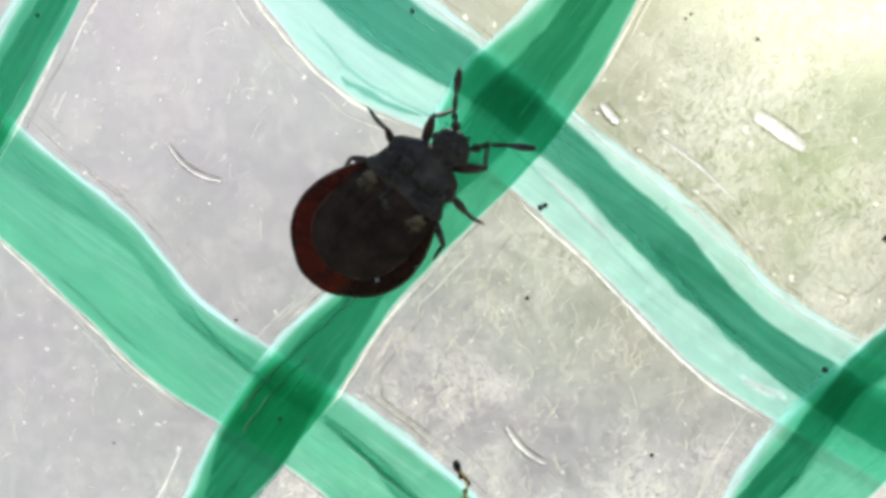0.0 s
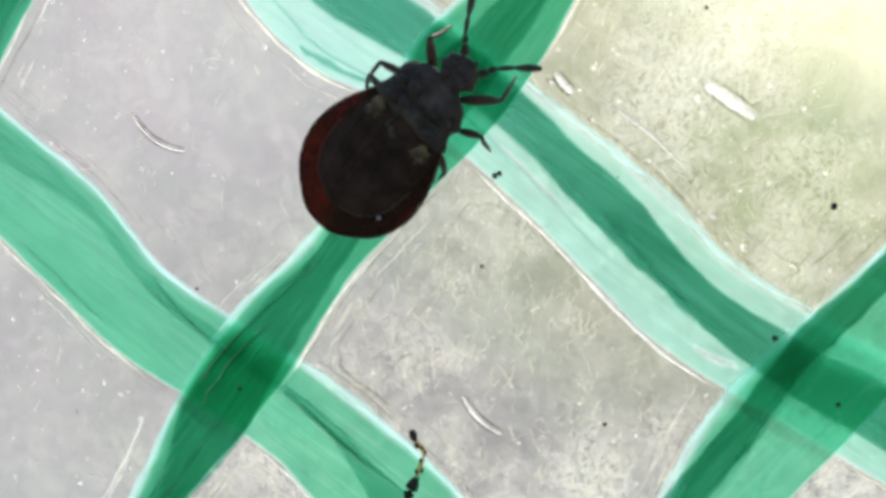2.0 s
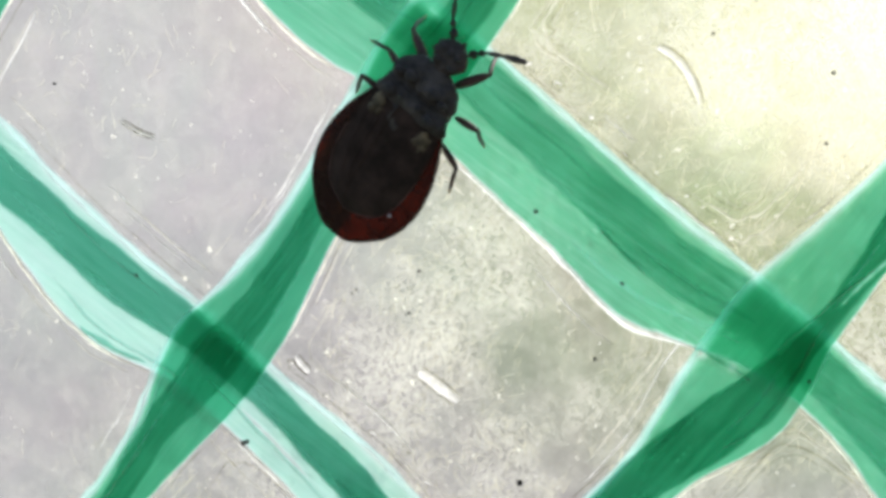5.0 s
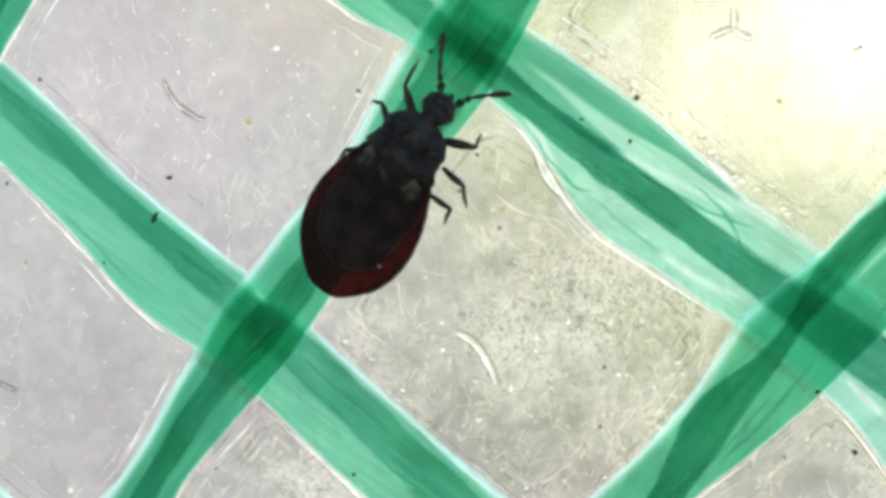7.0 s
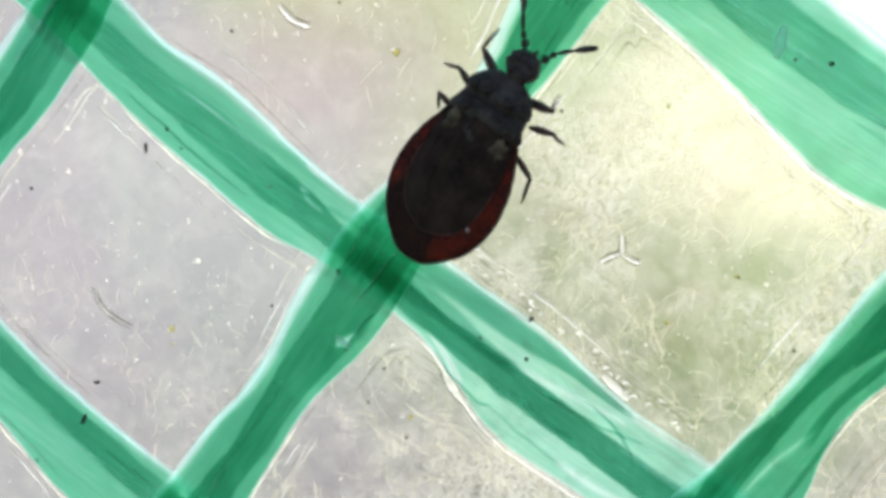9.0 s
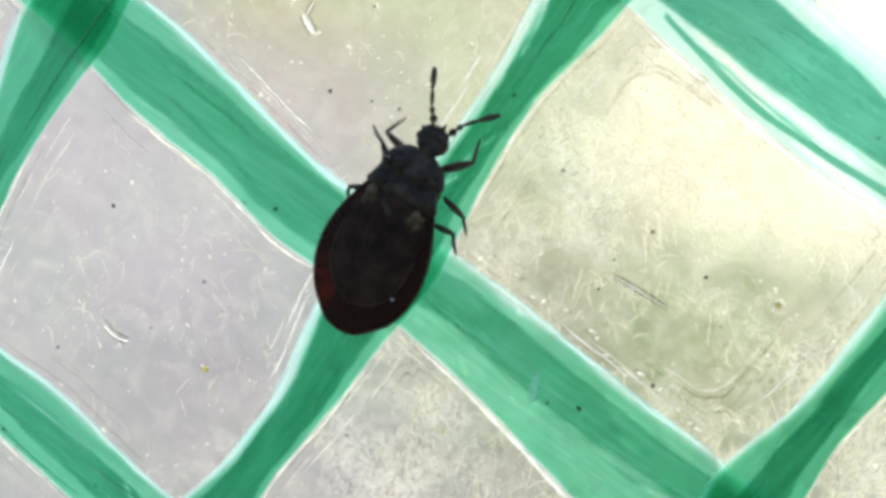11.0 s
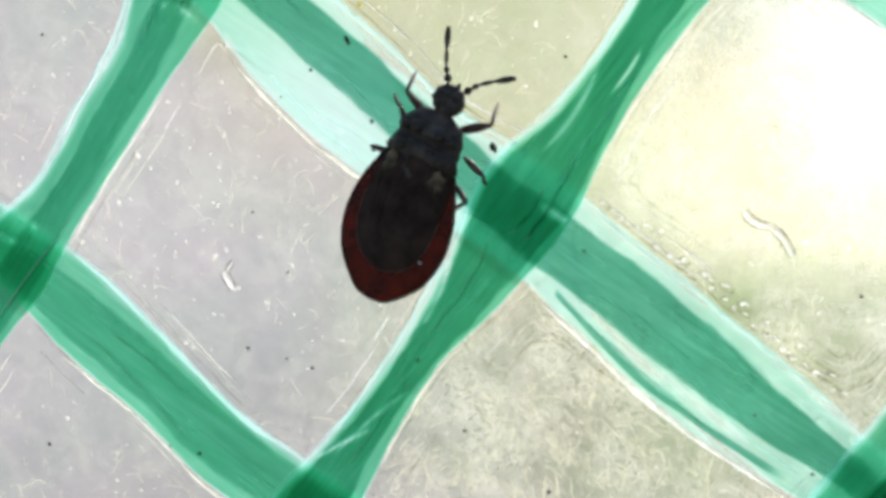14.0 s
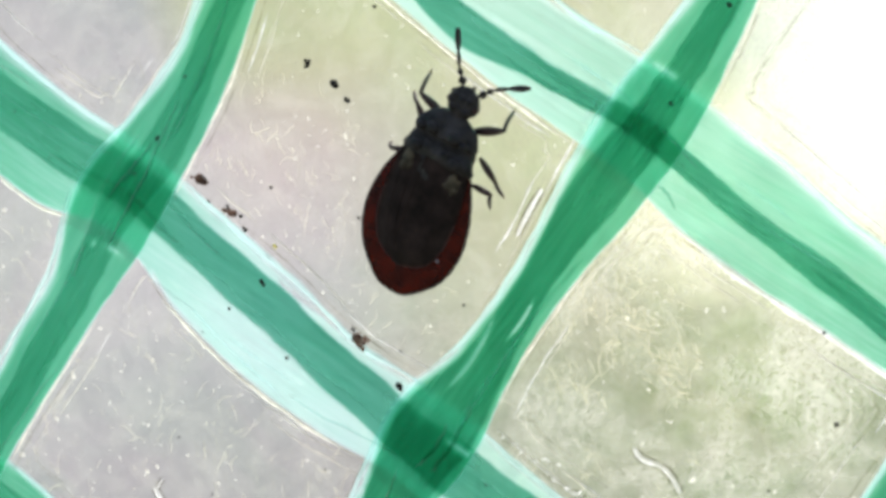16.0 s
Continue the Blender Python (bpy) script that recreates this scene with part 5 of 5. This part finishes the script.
def bug_limbs(bug):
    legs = {"FL": ((-0.50, 2.05, 0.2), 0.98, 0.125), "FR": ((0.22, 2.05, 0.2), 0.98, 0.125), "ML": ((-0.98, 1.55, 0.2), 0.70, 0.10),
            "MR": ((0.72, 1.55, 0.2), 0.72, 0.10), "HL": ((-1.10, 0.85, 0.2), 0.68, 0.09), "HR": ((0.80, 0.80, 0.2), 0.68, 0.09)}
    for key, (root, thigh, girth) in legs.items():
        leg = limb_piece("leg", 0, thigh, (0.045, girth, 0.05), LEG, bug, "dark brown jointed leg")
        leg.location = Vector(root) * MM
        shin = limb_piece("shin", 0, SHIN * 0.76, (0.05, 0.056, 0.045), LEG, leg, sag=0.03)
        foot = limb_piece("foot", SHIN * 0.75, SHIN, (0.036, 0.034, 0.012), AMBER, leg, "amber clawed foot")
        shin.location = foot.location = Vector((thigh, 0, 0)) * MM
        MOVERS[key] = (leg, shin, foot)
    for key, root, bow in (("AL", (-0.25, 3.16, 0.6), 0.07), ("AR", (0.26, 3.07, 0.6), 0.10)):
        stops = [(0.0, 0.0), (0.22, 0.6), (0.42, 1.0), (0.83, 0.75), (1.40, 0.0)]
        radii = [(0.04, 0.11, 0.03), (0.022, 0.078, 0.026), (0.024, 0.058, 0.034), (0.034, 0.085, 0.05)]
        first = None
        for k in range(4):
            (x0, y0), (x1, y1) = stops[k], stops[k + 1]
            way = [Vector((x0 + (x1 - x0) * q / 8, bow * (y0 + (y1 - y0) * q / 8), 0)) * MM for q in range(9)]
            r0, rm, r1 = radii[k]
            thick = [MM * (r0 * (1 - f) * (1 - 2 * f) + rm * 4 * f * (1 - f) + r1 * f * (2 * f - 1)) for f in (q / 8 for q in range(9))]
            piece = link(("antenna", "second_joint", "third_joint", "tip_joint")[k], *tube(way, thick, 8), BLACK, first or bug, "" if first else "black four-jointed antenna")
            first = first or piece
        first.location = Vector(root) * MM
        MOVERS[key] = (first,)


bug = tagged(new("flat_bug"), "flat black bug with red-brown body rim walking on the sheet", "bug")
bug_body(bug)
bug_wings(bug)
bug_thorax(bug)
bug_head(bug)
bug_limbs(bug)


def stride(key, rows):
    """Turn a limb at its root, and a leg's shin and foot at the knee."""
    first, *outer = MOVERS[key]
    x, y, z = first.location
    walk(first, [(row[0], pose(x, y, z, 0, row[2] if outer else 0, row[1])) for row in rows])
    for ob in outer:
        x, y, z = ob.location
        walk(ob, [(row[0], pose(x, y, z, 0, row[4], row[3])) for row in rows])


def motions():
    walk(bug, [
        (0, pose(-0.00569, -0.00090, 1.19610, 117.5, 41.3, 12.6)),
        (0.5, pose(-0.00572, -0.00090, 1.19607, 117.2, 42.6, 11.8)),
        (1, pose(-0.00571, -0.00090, 1.19606, 115.5, 47.1, 8.0)),
        (1.5, pose(-0.00529, -0.00090, 1.19619, 113.7, 46.6, 6.0)),
        (2, pose(-0.00455, -0.00089, 1.19678, 109.0, 45.0, 1.8)),
        (2.5, pose(-0.00346, -0.00089, 1.19730, 103.8, 45.1, -3.1)),
        (3, pose(-0.00229, -0.00089, 1.19819, 104.9, 43.1, -2.5)),
        (3.2, pose(-0.00169, -0.00090, 1.19853, 102.7, 41.7, -3.1)),
        (5.3, pose(0.00196, -0.00090, 1.20422, 100.2, 37.6, -6.8)),
        (5.5, pose(0.00231, -0.00090, 1.20463, 98.1, 41.9, -8.1)),
        (6, pose(0.00330, -0.00090, 1.20595, 93.5, 36.9, -10.6)),
        (6.5, pose(0.00420, -0.00090, 1.20729, 86.8, 33.9, -9.9)),
        (7, pose(0.00546, -0.00090, 1.20899, 85.6, 32.7, -10.7)),
        (7.5, pose(0.00657, -0.00090, 1.21058, 87.0, 32.4, -8.9)),
        (8, pose(0.00775, -0.00090, 1.21220, 86.7, 29.9, -10.4)),
        (8.5, pose(0.00874, -0.00090, 1.21351, 86.8, 35.7, -9.5)),
        (9, pose(0.00974, -0.00090, 1.21501, 87.6, 31.6, -11.9)),
        (9.5, pose(0.01071, -0.00090, 1.21668, 91.9, 27.9, -8.9)),
        (10, pose(0.01157, -0.00090, 1.21856, 94.7, 27.9, -8.5)),
        (10.2, pose(0.01193, -0.00090, 1.21933, 92.4, 28.5, -9.2)),
        (12.3, pose(0.01465, -0.00093, 1.22362, 83.6, 13.9, -13.6)),
        (12.5, pose(0.01485, -0.00093, 1.22420, 85.6, 9.8, -14.2)),
        (13, pose(0.01507, -0.00093, 1.22556, 87.0, 14.6, -14.2)),
        (13.5, pose(0.01558, -0.00092, 1.22694, 90.6, 18.1, -14.4)),
        (14, pose(0.01618, -0.00092, 1.22856, 86.1, 23.1, -13.7)),
        (14.5, pose(0.01665, -0.00091, 1.22987, 85.6, 24.8, -11.6)),
        (15, pose(0.01751, -0.00090, 1.23162, 85.4, 28.1, -11.1)),
        (15.5, pose(0.01828, -0.00090, 1.23297, 84.3, 28.4, -12.1)),
        (16, pose(0.01915, -0.00090, 1.23455, 95.6, 27.8, -13.4)),
    ])
    # each leg: seconds, turn and dip of the thigh, turn and dip of the shin on it
    stride("FL", [(0, 109, -14, -140, 62), (0.5, 111, -6, -125, 65), (1, 118, -8, -120, 63), (1.5, 130, -22, -159, 47), (2, 128, -20, -172, 72), (2.5, 129, -9, -164, 80), (2.75, 131, -7, -91, 79), (3, 133, -6, -18, 78), (3.42, 127, -3, -6, 76), (3.83, 158, -1, -23, 74), (4.25, 140, 1, -2, 71), (4.67, 170, 4, -19, 69), (5.08, 152, 6, 2, 67), (5.5, 171, 8, -5, 65), (6, 164, 4, -2, 80), (6.25, 162, 0, -47, 80), (6.5, 160, -4, -91, 80), (7, 138, -10, -23, 57), (7.5, 133, -8, -20, 52), (8, 131, -10, -24, 57), (8.5, 140, -11, -50, 66), (9, 146, -8, -44, 62), (9.5, 152, -14, -92, 78), (10, 169, -3, -51, 64), (10.42, 153, -7, -56, 65), (10.83, 172, -10, -89, 65), (11.25, 143, -13, -83, 66), (11.67, 162, -17, -116, 67), (12.08, 133, -20, -111, 68), (12.5, 140, -23, -134, 68), (12.75, 146, -24, -89, 69), (13, 151, -24, -44, 70), (13.5, 155, -23, -60, 74), (14, 149, -21, -48, 67), (14.25, 151, -21, -94, 69), (14.5, 154, -20, -139, 72), (15, 158, -20, -147, 80), (15.5, 153, -20, -125, 75), (15.75, 156, -16, -85, 71), (16, 159, -13, -46, 67)])
    stride("FR", [(0, 53, -12, 156, 66), (0.5, 54, -7, 152, 68), (1, 57, 9, 128, 72), (1.5, 52, 6, 104, 72), (2, 41, 21, 40, 65), (2.25, 37, 20, 86, 66), (2.5, 33, 19, 132, 67), (3, 32, -13, 169, 59), (3.42, 47, -9, 143, 61), (3.83, 25, -5, 146, 62), (4.25, 52, 0, 110, 63), (4.67, 31, 4, 113, 65), (5.08, 57, 8, 78, 66), (5.5, 48, 12, 71, 68), (6, 46, 24, 50, 52), (6.5, 42, 16, 53, 52), (7, 23, 6, 108, 69), (7.5, 15, -3, 128, 66), (8, 10, -18, 176, 61), (8.5, 16, -15, 122, 61), (9, 10, -20, 147, 48), (9.25, 31, -11, 101, 53), (9.5, 51, -1, 55, 58), (10, 36, 8, 76, 53), (10.42, 52, 9, 64, 51), (10.83, 31, 10, 81, 48), (11.25, 58, 11, 60, 46), (11.67, 38, 13, 77, 44), (12.08, 65, 14, 56, 42), (12.5, 56, 15, 64, 40), (13, 39, 4, 61, 45), (13.5, 32, -3, 89, 47), (14, 32, 8, 85, 51), (14.5, 53, 16, 39, 39), (15, 37, 17, 48, 41), (15.5, 33, -7, 81, 54), (16, 27, -5, 111, 60)])
    stride("ML", [(0, 130, -32, 114, 40), (0.5, 135, -17, 100, 41), (1, 185, 31, 27, 20), (1.5, 137, -3, 91, 52), (2, 206, 8, 55, 27), (2.5, 218, -14, 24, 52), (3, 183, 12, 57, 33), (3.42, 190, 12, 44, 31), (3.83, 161, 12, 60, 29), (4.25, 180, 13, 38, 28), (4.67, 150, 13, 54, 26), (5.08, 169, 13, 32, 25), (5.5, 152, 13, 39, 23), (6, 148, 9, 39, 36), (6.5, 130, -3, 49, 55), (7, 140, -10, 76, 56), (7.5, 153, -14, 90, 56), (8, 158, -18, 96, 56), (8.5, 192, -21, 59, 68), (9, 151, -16, 60, 54), (9.5, 151, -13, 55, 51), (10, 140, -8, 38, 48), (10.42, 150, -10, 30, 49), (10.83, 124, -11, 51, 51), (11.25, 147, -13, 33, 53), (11.67, 121, -15, 54, 54), (12.08, 143, -17, 36, 56), (12.5, 130, -19, 47, 57), (13, 121, -12, 71, 58), (13.5, 134, 4, 28, 48), (14, 129, -13, 51, 56), (14.5, 133, -12, 40, 53), (15, 132, -12, 47, 61), (15.5, 127, -11, 46, 55), (16, 132, -6, 54, 56)])
    stride("MR", [(0, -26, 25, -6, 20), (0.5, -6, 17, -29, 31), (1, 15, 6, -61, 48), (1.5, -8, 33, -34, 30), (1.75, 18, 6, -79, 36), (2, 45, -21, -124, 43), (2.5, 44, -14, -117, 53), (3, 60, -27, -130, 54), (3.42, 41, -25, -118, 54), (3.83, 58, -22, -135, 54), (4.25, 27, -19, -114, 54), (4.67, 44, -16, -131, 53), (5.08, 13, -14, -110, 53), (5.5, 18, -11, -117, 53), (6, 9, -13, -112, 51), (6.5, -3, 0, -82, 60), (7, -4, -4, -77, 56), (7.5, 16, -16, -92, 68), (8, 31, -1, -75, 78), (8.5, 30, -14, -108, 70), (9, 17, -13, -129, 73), (9.5, 22, -13, -137, 61), (10, -10, 12, -65, 58), (10.42, -27, 12, -49, 56), (10.83, -9, 13, -62, 53), (11.25, -39, 13, -36, 51), (11.67, -21, 14, -49, 48), (12.08, -51, 14, -24, 46), (12.5, -44, 15, -27, 43), (12.75, -22, 5, -77, 53), (13, 0, -5, -127, 62), (13.5, -20, 1, -92, 64), (14, -19, 0, -100, 68), (14.5, 4, -5, -116, 64), (15, -19, 14, -58, 63), (15.5, -17, 15, -52, 63), (16, -34, 7, -42, 51)])
    stride("HL", [(0, -128, 21, 35, 20), (0.5, -129, 19, 38, 24), (1, -130, 3, 40, 40), (1.5, -151, 24, 58, 28), (2, -160, 30, 62, 28), (2.5, -164, 13, 70, 23), (3, -173, 1, 78, 28), (3.42, -185, -3, 90, 31), (3.83, -161, -7, 73, 34), (4.25, -185, -11, 94, 36), (4.67, -161, -15, 78, 39), (5.08, -185, -19, 99, 41), (5.5, -173, -24, 92, 44), (6, -179, -24, 99, 45), (6.5, -166, -22, 95, 58), (7, -146, -25, 50, 75), (7.5, -154, -24, 63, 63), (8, -174, -24, 87, 48), (8.5, -209, -13, 110, 40), (9, -202, -18, 121, 53), (9.5, -189, -16, 114, 61), (10, -155, -4, 39, 62), (10.42, -170, -9, 57, 65), (10.83, -149, -13, 46, 67), (11.25, -176, -18, 73, 70), (11.67, -155, -22, 62, 73), (12.08, -182, -26, 89, 75), (12.5, -174, -31, 87, 78), (14.5, -181, -25, 112, 73), (15, -165, -25, 99, 78), (15.5, -180, -25, 103, 70), (15.75, -170, -14, 50, 65), (16, -160, -3, -3, 61)])
    stride("HR", [(0, -22, -24, -71, 39), (0.5, -20, -15, -66, 35), (1, -16, 2, -62, 25), (1.5, -48, -3, -37, 21), (2, -52, 31, -29, 20), (2.5, -36, 26, -54, 24), (3, -48, 6, -32, 20), (3.42, -34, 8, -44, 20), (3.83, -56, 11, -26, 20), (4.25, -30, 13, -48, 20), (4.67, -52, 15, -30, 20), (5.08, -26, 17, -52, 20), (5.5, -36, 20, -44, 20), (6, -27, 18, -65, 25), (6.5, 3, -22, -115, 43), (7, 3, -2, -109, 52), (7.5, -18, 10, -78, 47), (8, -43, 3, -41, 44), (8.5, -17, -11, -93, 44), (9, -28, 9, -59, 38), (9.5, -44, 1, -46, 37), (10, 18, -12, -105, 51), (10.42, 27, -13, -118, 51), (10.83, 0, -14, -102, 50), (11.25, 21, -15, -125, 50), (11.67, -6, -16, -109, 50), (12.08, 15, -18, -132, 50), (12.5, 0, -19, -126, 49), (13, -8, -11, -114, 49), (13.5, 2, -21, -135, 48), (14, -21, -28, -130, 26), (15, -6, -24, -120, 42), (15.5, -16, -12, -96, 48), (16, 8, -17, -127, 41)])
    # antennae: seconds and turn
    stride("AL", [(0, 126), (0.5, 122), (1, 114), (1.5, 123), (2, 124), (2.5, 121), (3, 121), (5.5, 120), (6, 119), (6.5, 123), (7, 123), (7.5, 125), (8, 123), (8.5, 114), (9, 124), (9.5, 121), (10, 120), (12.5, 114), (13, 124), (13.5, 116), (14, 114), (14.5, 120), (15, 121), (15.5, 122), (16, 120)])
    stride("AR", [(0, 48), (0.5, 35), (1, 48), (1.5, 53), (2, 54), (2.5, 53), (3, 51), (5.5, 30), (6, 46), (6.5, 48), (7, 45), (7.5, 44), (8, 46), (8.5, 32), (9, 43), (9.5, 38), (10, 42), (12.5, 48), (13, 39), (13.5, 39), (14, 36), (14.5, 39), (15, 31), (15.5, 31), (16, 33)])


motions()
